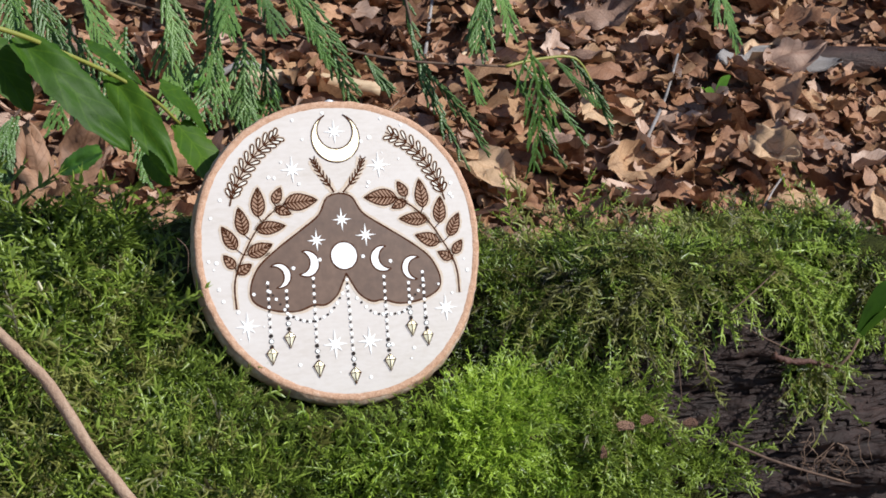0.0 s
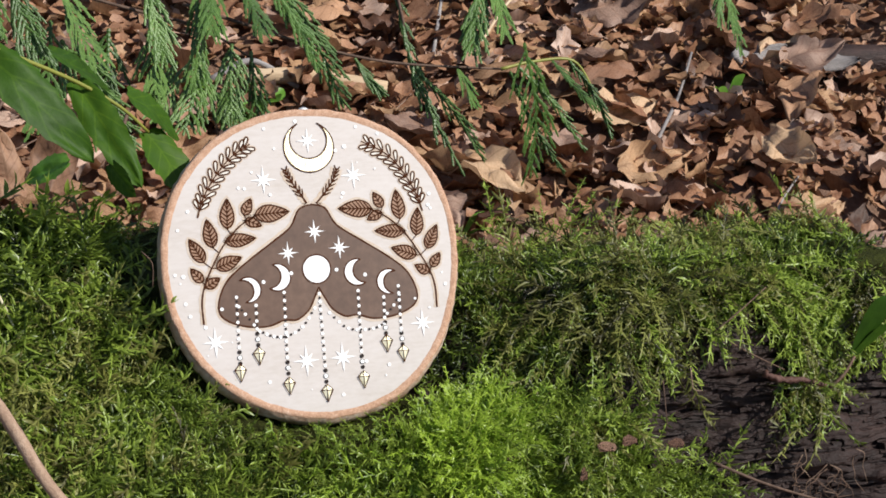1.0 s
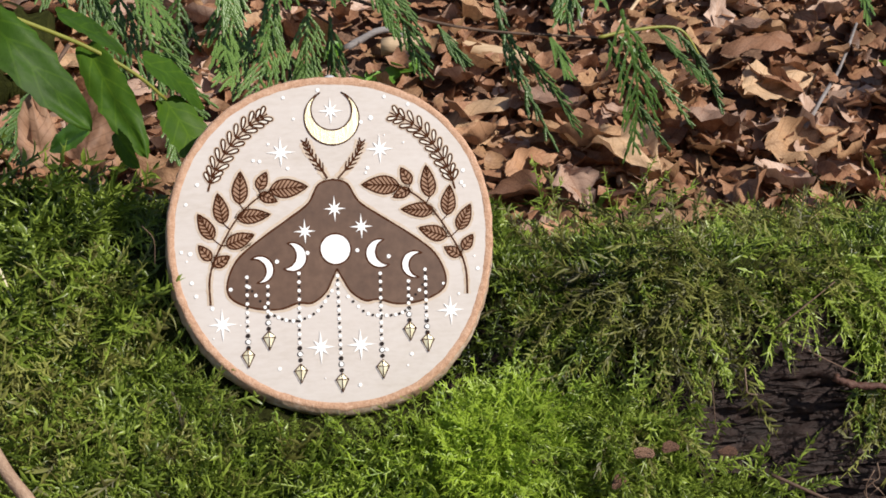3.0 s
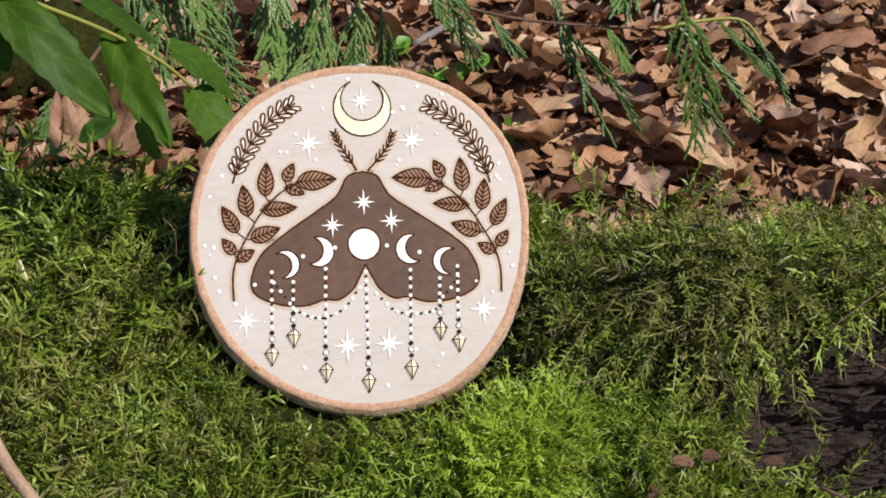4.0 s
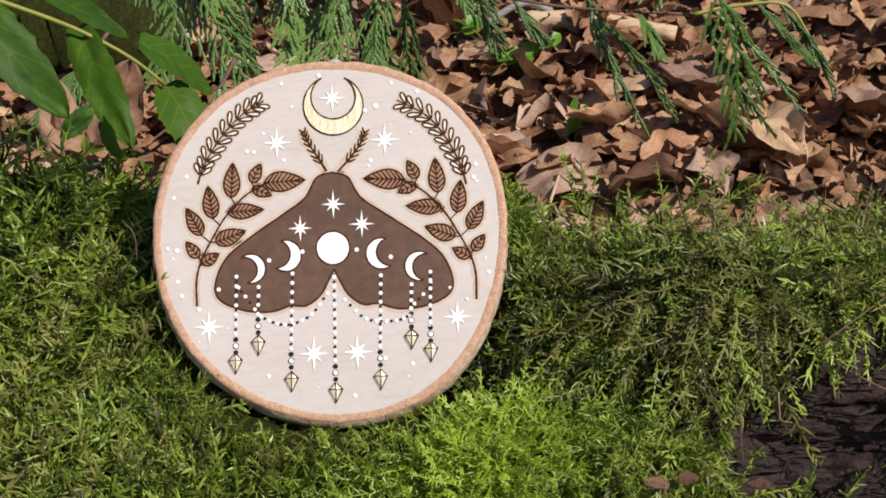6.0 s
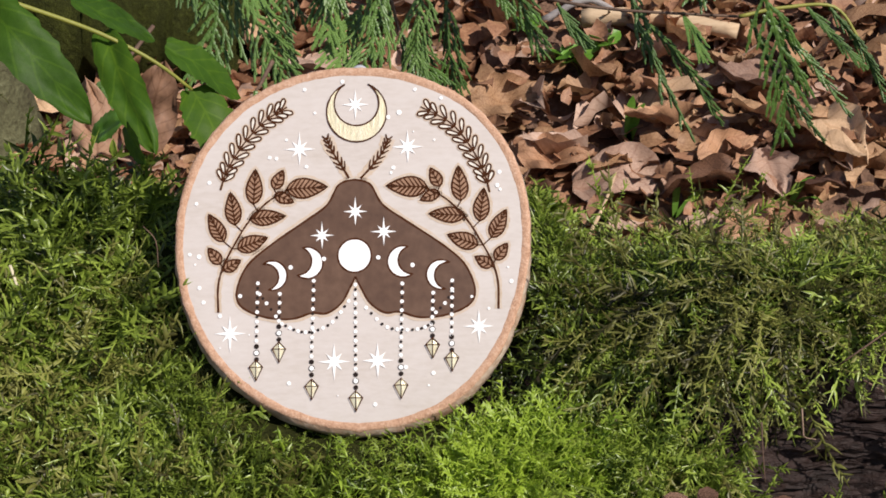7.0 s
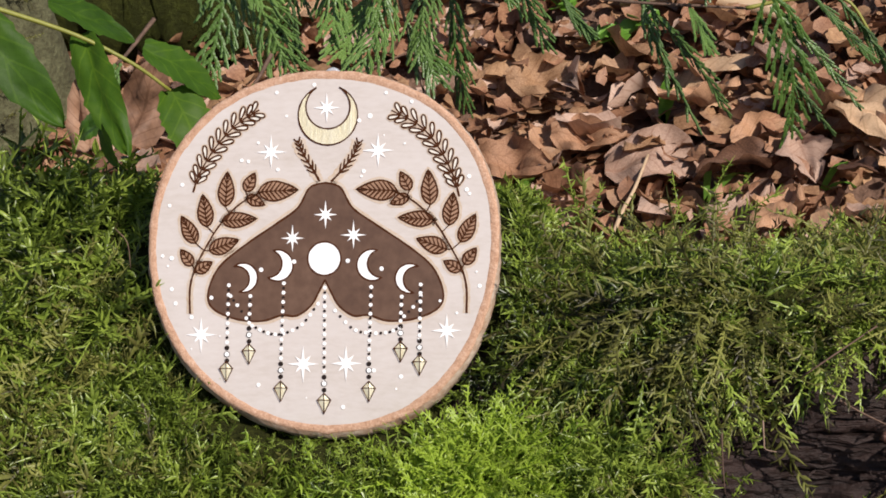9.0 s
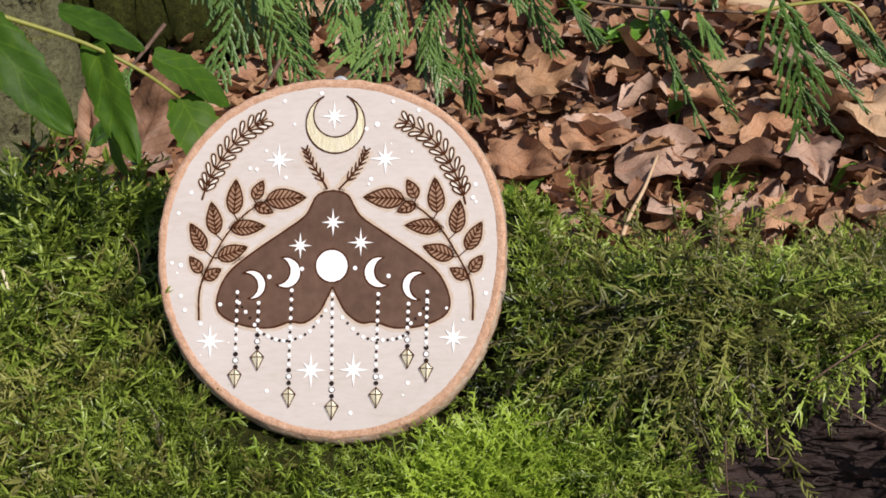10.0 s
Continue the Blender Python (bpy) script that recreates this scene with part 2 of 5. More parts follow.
def log_surface(x, phi):
    """Depth and height of the log's skin at x for the angle phi (degrees; 0 faces out, 90 is the crest)."""
    left, right = sm(-0.3, -0.9, x), sm(1.0, 1.42, x)
    crest = sm(0.78, 1.15, x)
    r = RADIUS + wave(x, phi)
    r = r - 0.14 * left * hump(phi, 15, 30)
    r = r + 0.20 * right * hump(phi, 30, 20) - (0.69 + 0.14 * sm(1.6, 2.6, x)) * crest * hump(phi, 98, 40)
    r = r - 0.26 * sm(0.45, 0.7, x) * (1 - sm(1.2, 1.6, x)) * hump(phi, 11, 6)
    r = r + 0.03 * sm(-0.8, -0.3, x) * (1 - sm(1.5, 1.8, x)) * hump(phi, -8, 12)
    r = r - 0.10 * sm(1.5, 1.8, x) * hump(phi, 0, 14)
    a = np.radians(phi)
    y, z = AXIS_Y - r * np.cos(a), AXIS_Z + r * np.sin(a)
    rho = np.hypot(x + 0.014, z + 0.065)
    seat = (1 - sm(0.80, 0.94, rho)) * sm(-1.02, -0.90, z) * (np.abs(phi) < 90)
    return y + seat * np.maximum(0, 0.165 - y), z


def to_world(x, y, z):
    c, s = math.cos(LEAN), math.sin(LEAN)
    return np.stack([x, y * c + z * s, -y * s + z * c], -1) / 10


def log_point(x, phi):
    x, phi = np.asarray(x, float), np.asarray(phi, float)
    y, z = log_surface(x, phi)
    return to_world(x, y, z)


def log_normal(x, phi):
    p = log_point(x, phi)
    n = np.cross(log_point(x + 0.02, phi) - p, log_point(x, phi + 1.0) - p)
    return n / np.maximum(np.linalg.norm(n, axis=-1, keepdims=True), 1e-9)


def mossy(x, p):
    """Where the log is covered, from 0 to 1."""
    edge = 21 + 3 * np.sin(3.3 * x) + 3 * np.sin(9 * x + 1) - 24 * hump(x, 2.62, 0.16) - 4 * hump(x, 1.35, 0.2)
    upper = sm(-4, 4, p - edge)
    lower = (1 - sm(1.45, 1.68, x + 0.06 * np.sin(p * 0.7))) * (1 - sm(2, 6, p) * sm(0.3, 0.6, x)) + hump(x, 1.86, 0.20) * (p < -15)
    return np.clip(np.where(x < 0.45, 1.0, np.maximum(upper * sm(0.45, 0.7, x), lower)), 0, 1)


xs = np.concatenate([np.linspace(-9, -2.4, 24), np.linspace(-2.35, 4.2, 230), np.linspace(4.3, 10, 22)])
ph = np.concatenate([np.linspace(-40, 130, 200), np.linspace(134, 316, 46)])
X, PH = np.meshgrid(xs, ph)
P = log_point(X, PH)
N = log_normal(X, PH)
bare = sm(1.35, 1.75, X) * (1 - sm(14, 20, PH))
rough_wood = np.array([noise.fractal(Vector((a * 1.3, b * 0.26, 3)), 0.7, 2.1, 5) for a, b in zip(X.ravel(), PH.ravel())]).reshape(X.shape)
crumble = np.array([noise.fractal(Vector((a * 7, b * 0.5, 8)), 0.5, 2.3, 4) for a, b in zip(X.ravel(), PH.ravel())]).reshape(X.shape)
P = P + N * ((0.0035 * rough_wood + 0.0016 * crumble * bare) * (0.3 + 1.7 * bare) - 0.005 * mossy(X, PH))[..., None]
geo = Geo()
geo.v = [tuple(p) for p in P.reshape(-1, 3).tolist()]
w, h = len(xs), len(ph)
geo.f = [(j * w + i, ((j + 1) % h) * w + i, ((j + 1) % h) * w + i + 1, j * w + i + 1) for j in range(h) for i in range(w - 1)]
geo.f.append(tuple(j * w for j in range(h)))
geo.f.append(tuple(j * w + w - 1 for j in range(h))[::-1])
fallen_log = empty("fallen_log", "dark wet rotting log lying under thick moss", "log")
part("trunk", geo, M_WOOD, fallen_log, "wet dark brown rotten wood", smooth=True)
# splintered fibres where the wood lies bare
geo = Geo()
for k in range(420):
    x0, p0 = rng.uniform(1.45, 3.9), rng.uniform(-32, 15)
    if rng.random() > sm(1.4, 1.8, x0):
        continue
    long = rng.uniform(0.08, 0.45)
    pts = []
    for i in range(5):
        q = np.array(x0 + long * (i / 4 - 0.5)), np.array(p0 + rng.uniform(-0.5, 0.5))
        pts.append(Vector(log_point(*q).tolist()) + Vector(log_normal(*q).tolist()) * rng.uniform(-0.001, 0.0022))
    r = rng.uniform(0.0006, 0.0024)
    tube(geo, pts, r, r * rng.uniform(0.3, 0.9), 5, 0.35)
tagged(part("splintered_wood", geo, M_WOOD, fallen_log, "splintered dark wood fibres"), kind="stuff")


# ---- moss ----
def frond(branches, reach, half, droop, seed, rise=0.25):
    """A feathery moss shoot along +x, one long: a bent stem with two rows of curved, tapering, leafy side shoots.
    Gives vertices, triangles and how far each lies towards a tip."""
    r = np.random.default_rng(seed)
    verts, tris, tips = [], [], []

    def shoot(o, d, up, length, width, sag, bend, steps, tooth):
        side = np.cross(up, d)
        side = side / np.linalg.norm(side)
        n = len(verts)
        for i in range(steps):
            s = i / steps
            p = o + length * (d * s - up * sag * s * s + side * bend * s * s)
            w = width * (0.75 + 0.5 * np.sin(np.pi * s)) * (1 + tooth if i % 2 else 1 - tooth) * r.uniform(0.8, 1.2)
            verts.extend([p + side * w - up * w * 0.45, p + up * width * 0.4, p - side * w - up * w * 0.45])
        verts.append(o + length * (d - up * sag + side * bend))
        for i in range(steps - 1):
            a = n + 3 * i
            for k in (0, 1):
                tris.extend([(a + k, a + k + 1, a + k + 4), (a + k, a + k + 4, a + k + 3)])
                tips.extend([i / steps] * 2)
        a = n + 3 * (steps - 1)
        tris.extend([(a, a + 1, a + 3), (a + 1, a + 2, a + 3)])
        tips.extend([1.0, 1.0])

    x, y, z = np.eye(3)
    bow = r.normal(0, 0.28)
    shoot(np.zeros(3), x, z, 1.0, half * 0.8, droop, bow, 6, 0.35)
    for j in range(branches):
        s = 0.06 + 0.86 * (j + r.random()) / branches
        sgn = 1 if j % 2 else -1
        d = x * r.uniform(0.25, 1.0) + y * sgn * r.uniform(0.35, 1.0) + z * r.normal(rise * 0.5, 0.35)
        long = reach * r.uniform(0.45, 1.3) * (1.1 - 0.6 * s)
        up = z + y * r.normal(0, 0.6) + x * r.normal(0, 0.3)
        shoot(x * s - z * droop * s * s + y * bow * s * s, d / np.linalg.norm(d), up / np.linalg.norm(up), long, half * r.uniform(0.7, 1.25), r.normal(0.15, 0.4), r.normal(0, 0.4), 3, 0.15)
    return np.array(verts), np.array(tris), np.array(tips)


SHORT = [frond(18, 0.25, 0.0170, 0.45, k) for k in range(9)]
LONG = [frond(24, 0.18, 0.0120, 0.40, 10 + k) for k in range(9)]
STAR = [frond(26, 0.16, 0.014, 0.18, 20 + k, 0.1) for k in range(4)]
TINY = [frond(9, 0.36, 0.028, 0.35, 30 + k) for k in range(5)]


def moss(name, label, material, templates, roots, ways, ups, sizes, tints):
    """One mesh of many shoots: roots and directions in the world, lengths in metres."""
    co, fa, ti, base = [], [], [], 0
    which = nrng.integers(0, len(templates), len(roots))
    ways = ways / np.linalg.norm(ways, axis=1, keepdims=True)
    side = np.cross(ups, ways)
    side /= np.maximum(np.linalg.norm(side, axis=1, keepdims=True), 1e-6)
    up = np.cross(ways, side)
    turn = np.stack([ways, side, up], -1) * sizes[:, None, None]
    for k, (v, q, f) in enumerate(templates):
        sel = np.where(which == k)[0]
        if not len(sel):
            continue
        p = np.einsum("kij,nj->kni", turn[sel], v) + roots[sel, None]
        co.append(p.reshape(-1, 3))
        fa.append((q[None] + (base + np.arange(len(sel)) * len(v))[:, None, None]).reshape(-1, 3))
        # colour runs from darker at a shoot's base to lighter at its tip
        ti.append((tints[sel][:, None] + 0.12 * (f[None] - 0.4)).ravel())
        base += len(sel) * len(v)
    co, fa, ti = np.concatenate(co), np.concatenate(fa), np.concatenate(ti)
    me = bpy.data.meshes.new(name)
    me.vertices.add(len(co))
    me.vertices.foreach_set("co", co.ravel())
    me.loops.add(fa.size)
    me.loops.foreach_set("vertex_index", fa.ravel().astype(np.int32))
    me.polygons.add(len(fa))
    me.polygons.foreach_set("loop_start", np.arange(0, fa.size, 3, dtype=np.int32))
    me.update(calc_edges=True)
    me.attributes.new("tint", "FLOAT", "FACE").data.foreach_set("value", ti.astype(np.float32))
    me.materials.append(material)
    return tagged(new(name, me), label, "moss", kind="stuff")


def mound(x, p):
    """Small hummocks of the moss, from -1 to 1."""
    return np.sin(19 * x + 1.4 * np.sin(0.19 * p)) * np.sin(0.43 * p + 2 * np.sin(3.7 * x)) * 0.75 + 0.35 * np.sin(41 * x + 0.31 * p) * np.sin(0.9 * p - 5 * x)


def patch(n, per, x0, x1, p0, p1, density, gap=0.02):
    """Tufts on the log where moss grows: for each shoot x, angle, height, root, normal and the way out from its tuft."""
    x, p = nrng.uniform(x0, x1, n), nrng.uniform(p0, p1, n)
    y, z = log_surface(x, p)
    keep = nrng.random(n) < density(x, p, z)
    x, p = np.repeat(x[keep], per), np.repeat(p[keep], per)
    a = np.tile(np.arange(per) * 2 * np.pi / per, keep.sum()) + np.repeat(nrng.uniform(0, 6.3, keep.sum()), per) + nrng.normal(0, 0.35, len(x))
    far = nrng.uniform(0.01, 0.055, len(x))
    x, p = x + far * np.cos(a), p + far * np.sin(a) * 48
    y, z = log_surface(x, p)
    rho = np.hypot(x + 0.014, z + 0.065)
    keep = ~((rho < 0.80 + gap * (x > 0.3) * (z > -0.78) * (z < -0.25) + 0.015 * (x > 0.3) + 0.04 * (z < -0.1)) & (p < 80) & ((x > 0.3) | (rho < 0.81))) & (nrng.random(len(x)) < 0.95 + 1.1 * np.minimum(0, mound(x, p) + 0.45))
    x, p, z, a = x[keep], p[keep], z[keep], a[keep]
    nor = log_normal(x, p)
    along = np.cross(nor, np.array([1.0, 0, 0]))
    along /= np.linalg.norm(along, axis=1, keepdims=True)
    side = np.cross(along, nor)
    return x, p, z, log_point(x, p) + nor * (0.0055 * mound(x, p) * sm(0.95, 1.15, np.hypot(x + 0.014, z + 0.065)))[:, None], nor, side * np.cos(a)[:, None] + along * np.sin(a)[:, None] * np.sign(along[:, 2:3])


def clumps(x, p, seed, size=1.0):
    """Slow variation along the log, from 0 to 1."""
    return 0.5 + 0.25 * (np.sin(3.1 * x * size + seed) * np.cos(0.09 * p * size + 2 * seed) + np.sin(7.3 * x * size + 0.13 * p + seed) * np.cos(4.1 * x - 0.21 * p))


UP = np.array([0, 0, 1.0])


def jitter(n, amount):
    return nrng.normal(0, amount, (n, 3))


def downhill(nor):
    """The way down along the skin of the log."""
    t = -UP - nor * (-UP @ nor.T)[:, None]
    return t / np.maximum(np.linalg.norm(t, axis=1, keepdims=True), 1e-6)


# the dense brown-green felt under the shoots; dark colour stands for shade in gaps
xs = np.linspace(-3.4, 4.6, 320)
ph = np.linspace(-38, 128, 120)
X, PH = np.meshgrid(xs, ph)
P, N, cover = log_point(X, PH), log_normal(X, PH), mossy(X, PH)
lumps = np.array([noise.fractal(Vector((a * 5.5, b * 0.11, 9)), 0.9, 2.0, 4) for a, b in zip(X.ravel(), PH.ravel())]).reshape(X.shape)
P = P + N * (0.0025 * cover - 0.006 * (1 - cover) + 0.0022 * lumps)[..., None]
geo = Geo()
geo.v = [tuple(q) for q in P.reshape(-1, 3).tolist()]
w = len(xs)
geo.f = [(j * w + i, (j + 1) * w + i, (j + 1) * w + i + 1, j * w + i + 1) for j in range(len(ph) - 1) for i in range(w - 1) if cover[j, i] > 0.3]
thing("moss_felt", geo, M_FELT, "dense brown-green moss felt on the log, darkened as shade between shoots", "moss", kind="stuff", smooth=True)

def clear(x, z):
    """Shoots stay shorter right beside the slice."""
    near = np.where(x > 0.3, np.where(z > -0.1, 0.42, 0.36), 0.34)
    return near + (1 - near) * sm(0.90, 1.10, np.hypot(x + 0.014, z + 0.065))


# low tangled moss on the side and the crest beyond the slice
x, p, z, root, nor, out = patch(560, 7, -2.35, -0.35, -26, 112, lambda x, p, z: np.clip(1.5 * clumps(x, p, 1) + 0.05, 0.25, 1) * (1 - 0.6 * (p > 85)))
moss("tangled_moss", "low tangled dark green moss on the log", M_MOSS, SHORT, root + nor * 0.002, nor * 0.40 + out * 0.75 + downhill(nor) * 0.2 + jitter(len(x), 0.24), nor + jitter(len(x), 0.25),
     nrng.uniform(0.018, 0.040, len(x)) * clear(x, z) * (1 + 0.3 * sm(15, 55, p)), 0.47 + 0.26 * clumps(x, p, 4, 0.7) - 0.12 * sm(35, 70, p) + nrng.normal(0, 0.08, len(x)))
x, p, z, root, nor, out = patch(400, 6, -2.35, -0.35, -26, 45, lambda x, p, z: clumps(x, p, 5) ** 1.3 + 0 * z)
moss("olive_moss", "dull olive moss strands on the log", M_DRYMOSS, SHORT, root + nor * 0.003, nor * 0.32 + out * 0.75 + downhill(nor) * 0.25 + jitter(len(x), 0.3), nor + jitter(len(x), 0.3),
     nrng.uniform(0.018, 0.040, len(x)) * clear(x, z), 0.60 + nrng.normal(0, 0.12, len(x)))
# bright cushion under the slice
x, p, z, root, nor, out = patch(460, 8, -0.85, 2.15, -26, 8, lambda x, p, z: mossy(x, p) * np.clip(1.5 * clumps(x, p, 2) + 0.1, 0.3, 1))
tint = 0.57 + 0.22 * clumps(x, p, 6) * sm(-0.6, 0.2, x) + nrng.normal(0, 0.08, len(x))
size = nrng.uniform(0.014, 0.030, len(x)) * clear(x, z)
way, top = nor * 0.62 + out * 0.55 + jitter(len(x), 0.22), nor + jitter(len(x), 0.3)
vivid = nrng.random(len(x)) < sm(1.25, 0.75, x) * sm(-0.7, 0.2, x) * (0.35 + 0.65 * clumps(x, p, 2))
for kind_name, words, material, pick in (("cushion_moss", "bright yellow-green cushion moss under the wood slice", M_CUSHION, vivid), ("feathery_moss", "low green feathery moss on the log", M_MOSS, ~vivid)):
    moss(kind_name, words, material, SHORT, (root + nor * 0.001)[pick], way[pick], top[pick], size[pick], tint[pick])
# star-shaped tufts in it
x, p, z, root, nor, out = patch(46, 11, 0.34, 0.88, -10, 6, lambda x, p, z: np.exp(-((x - 0.6) / 0.2) ** 2) + 0 * z)
moss("star_moss", "tufts of bright star-shaped moss", M_CUSHION, STAR, root + nor * 0.004, nor * 0.75 + out * 0.55 + jitter(len(x), 0.1), nor, nrng.uniform(0.019, 0.029, len(x)) * clear(x, z),
     0.90 + nrng.normal(0, 0.05, len(x)))
# long strands hanging beside the slice
x, p, z, root, nor, out = patch(535, 7, 0.66, 3.1, 0, 104, lambda x, p, z: mossy(x, p) * np.clip(1.5 * clumps(x, p, 3) + 0.1, 0.3, 1) * (1 - 0.4 * (p > 85)))
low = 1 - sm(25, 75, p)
# tint paints sunlight in: brighter over the crest and towards the right
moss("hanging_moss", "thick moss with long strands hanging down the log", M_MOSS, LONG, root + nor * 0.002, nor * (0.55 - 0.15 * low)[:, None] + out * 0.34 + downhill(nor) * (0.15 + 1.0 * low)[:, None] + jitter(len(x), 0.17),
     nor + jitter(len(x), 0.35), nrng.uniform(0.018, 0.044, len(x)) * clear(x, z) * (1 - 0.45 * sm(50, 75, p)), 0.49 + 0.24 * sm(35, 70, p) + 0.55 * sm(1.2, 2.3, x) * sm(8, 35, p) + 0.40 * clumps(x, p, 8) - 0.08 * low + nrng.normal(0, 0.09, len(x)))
x, p, z, root, nor, out = patch(355, 6, 0.66, 3.1, 0, 70, lambda x, p, z: mossy(x, p) * clumps(x, p, 9) * 1.3)
low = 1 - sm(20, 70, p)
moss("dry_hanging_moss", "olive and brownish moss strands hanging down the log", M_DRYMOSS, LONG, root + nor * 0.003, nor * 0.40 + out * 0.35 + downhill(nor) * (0.3 + 0.6 * low)[:, None] + jitter(len(x), 0.3), nor + jitter(len(x), 0.4),
     nrng.uniform(0.020, 0.046, len(x)) * clear(x, z), 0.50 + nrng.normal(0, 0.13, len(x)))
# short shoots closing the skin between the strands
x, p, z, root, nor, out = patch(480, 7, 0.62, 3.1, 12, 108, lambda x, p, z: np.clip(mossy(x, p) * (p > 20), 0, 1), 0.0)
more = patch(150, 7, 0.62, 1.15, 15, 100, lambda x, p, z: 1.0 + 0 * x, 0.0)
x, p, z, root, nor, out = [np.concatenate(q) for q in zip((x, p, z, root, nor, out), more)]
# crest light is put into the tint here too
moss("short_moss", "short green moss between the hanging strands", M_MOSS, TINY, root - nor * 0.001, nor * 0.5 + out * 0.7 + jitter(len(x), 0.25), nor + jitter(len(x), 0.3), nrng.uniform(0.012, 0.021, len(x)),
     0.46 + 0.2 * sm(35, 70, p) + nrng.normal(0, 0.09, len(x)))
# upright tufts along the crest
x, p, z, root, nor, out = patch(265, 6, 0.9, 3.1, 50, 104, lambda x, p, z: np.clip(0.35 + hump(x, 1.78, 0.35) + 0.5 * clumps(x, p, 3, 2), 0, 1))
# tint carries the same sunlit look, stronger to the right
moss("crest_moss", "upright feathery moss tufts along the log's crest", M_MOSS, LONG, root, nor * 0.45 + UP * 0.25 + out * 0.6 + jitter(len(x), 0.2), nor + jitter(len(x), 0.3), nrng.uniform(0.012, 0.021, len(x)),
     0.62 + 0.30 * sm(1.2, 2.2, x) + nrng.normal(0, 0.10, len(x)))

# tall sprigs standing over the crest
tall = np.array([(0.1098, 0.0350, -0.020), (0.1120, 0.0360, -0.021), (0.165, 0.070, -0.040), (0.168, 0.072, -0.040), (0.176, 0.072, -0.042), (0.158, 0.070, -0.040)])
rise = np.array([(-0.18, -0.25, 0.95), (0.15, -0.1, 0.95), (0.1, -0.2, 1.0), (0.5, -0.2, 0.8), (0.6, -0.3, 0.8), (-0.4, -0.2, 0.9)])
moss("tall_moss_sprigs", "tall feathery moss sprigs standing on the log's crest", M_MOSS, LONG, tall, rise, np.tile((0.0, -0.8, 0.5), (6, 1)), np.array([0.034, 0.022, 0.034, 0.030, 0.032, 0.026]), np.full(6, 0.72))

# ---- the painted wood slice; its own axes: x across, z up its face, y into the wood, drawn in millimetres ----
slice_m = pose(0, 0, 0, -35)
wood_slice = empty("painted_wood_slice", "round birch wood slice painted with a moth and moon phases", "wood slice", m=slice_m)
MM = 0.001


def rim(a):
    return 77.6 + 0.8 * math.cos(a) + 0.2 * math.sin(a) - 0.9 * math.cos(2 * a) + 0.1 * math.sin(2 * a) - 0.65 * math.cos(3 * a) + 0.8 * math.sin(3 * a) - 0.7 * math.cos(4 * a) + 0.4 * math.sin(4 * a)


def ring(a, k, y):
    """A point of the outline, k millimetres inside it, y millimetres deep."""
    r = rim(a) - k
    return ((-1.4 + r * math.cos(a)) * MM, y * MM, (-6.5 + r * math.sin(a)) * MM)


SEG = 180
turns = [2 * math.pi * k / SEG for k in range(SEG)]


def bands(levels, jag=0.0):
    geo = Geo()
    for k, y in levels:
        for a in turns:
            j = jag * (noise.noise(Vector((math.cos(a) * 14, math.sin(a) * 14, y * 0.6 + k))) + 0.6 * noise.noise(Vector((math.cos(a) * 45, math.sin(a) * 45, y))))
            low = max(0.0, -math.sin(a)) ** 0.7
            geo.v.append(ring(a, (k * (0.1 + 1.1 * low) if k < 0 else k) + j, y))
    for i in range(len(levels) - 1):
        for k in range(SEG):
            q = (k + 1) % SEG
            geo.f.append((i * SEG + k, (i + 1) * SEG + k, (i + 1) * SEG + q, i * SEG + q))
    return geo


face = bands([(3.4, 0.0), (4.2, 0.0), (40, 0.0)])
face.v.append((-1.4 * MM, 0, -6.5 * MM))
face.f += [(2 * SEG + k, len(face.v) - 1, 2 * SEG + (k + 1) % SEG) for k in range(SEG)]
part("face", face, M_FACE, wood_slice, "smooth pale sanded birch wood")
part("cut_bark_ring", bands([(3.7, 0.05), (3.1, -0.2), (1.5, -0.3), (0.4, -0.1), (0.0, 0.5)], 0.5), M_BARK, wood_slice, "reddish tan cut bark edge", smooth=True)
part("bark_side", bands([(0.0, 0.45), (-1.0, 1.5), (-1.8, 3), (-2.3, 5), (-2.5, 7), (-2.2, 9.5), (0.6, 11)], 0.7), M_SIDE, wood_slice, "rough greyish brown bark", smooth=True)
bottom = bands([(0.5, 10.9), (40, 11.0)])
bottom.v.append((-1.4 * MM, 0.011, -6.5 * MM))
bottom.f += [(SEG + k, len(bottom.v) - 1, SEG + (k + 1) % SEG) for k in range(SEG)]
part("back_face", bottom, M_FACE, wood_slice)
hanger = Geo()
tube(hanger, [((2.2 + 3.6 * math.cos(a)) * MM, 0.0075, (66.6 + 5.4 * math.sin(a)) * MM) for a in [math.pi * k / 14 for k in range(15)]], 0.0012, 0.0012, 8)
part("hanging_loop", hanger, M_STEEL, wood_slice, "white metal hanging loop", smooth=True)

FILL, LINE, PAINT, TOP = -0.12, -0.2, -0.28, -0.36   # heights over the face, in millimetres


def flat(geo, pts, y, centre=None):
    """A filled shape, as a fan round its centre."""
    c = centre or (sum(p[0] for p in pts) / len(pts), sum(p[1] for p in pts) / len(pts))
    geo.add([(c[0] * MM, y * MM, c[1] * MM)] + [(p[0] * MM, y * MM, p[1] * MM) for p in pts], [(0, i + 1, (i + 1) % len(pts) + 1) for i in range(len(pts))])


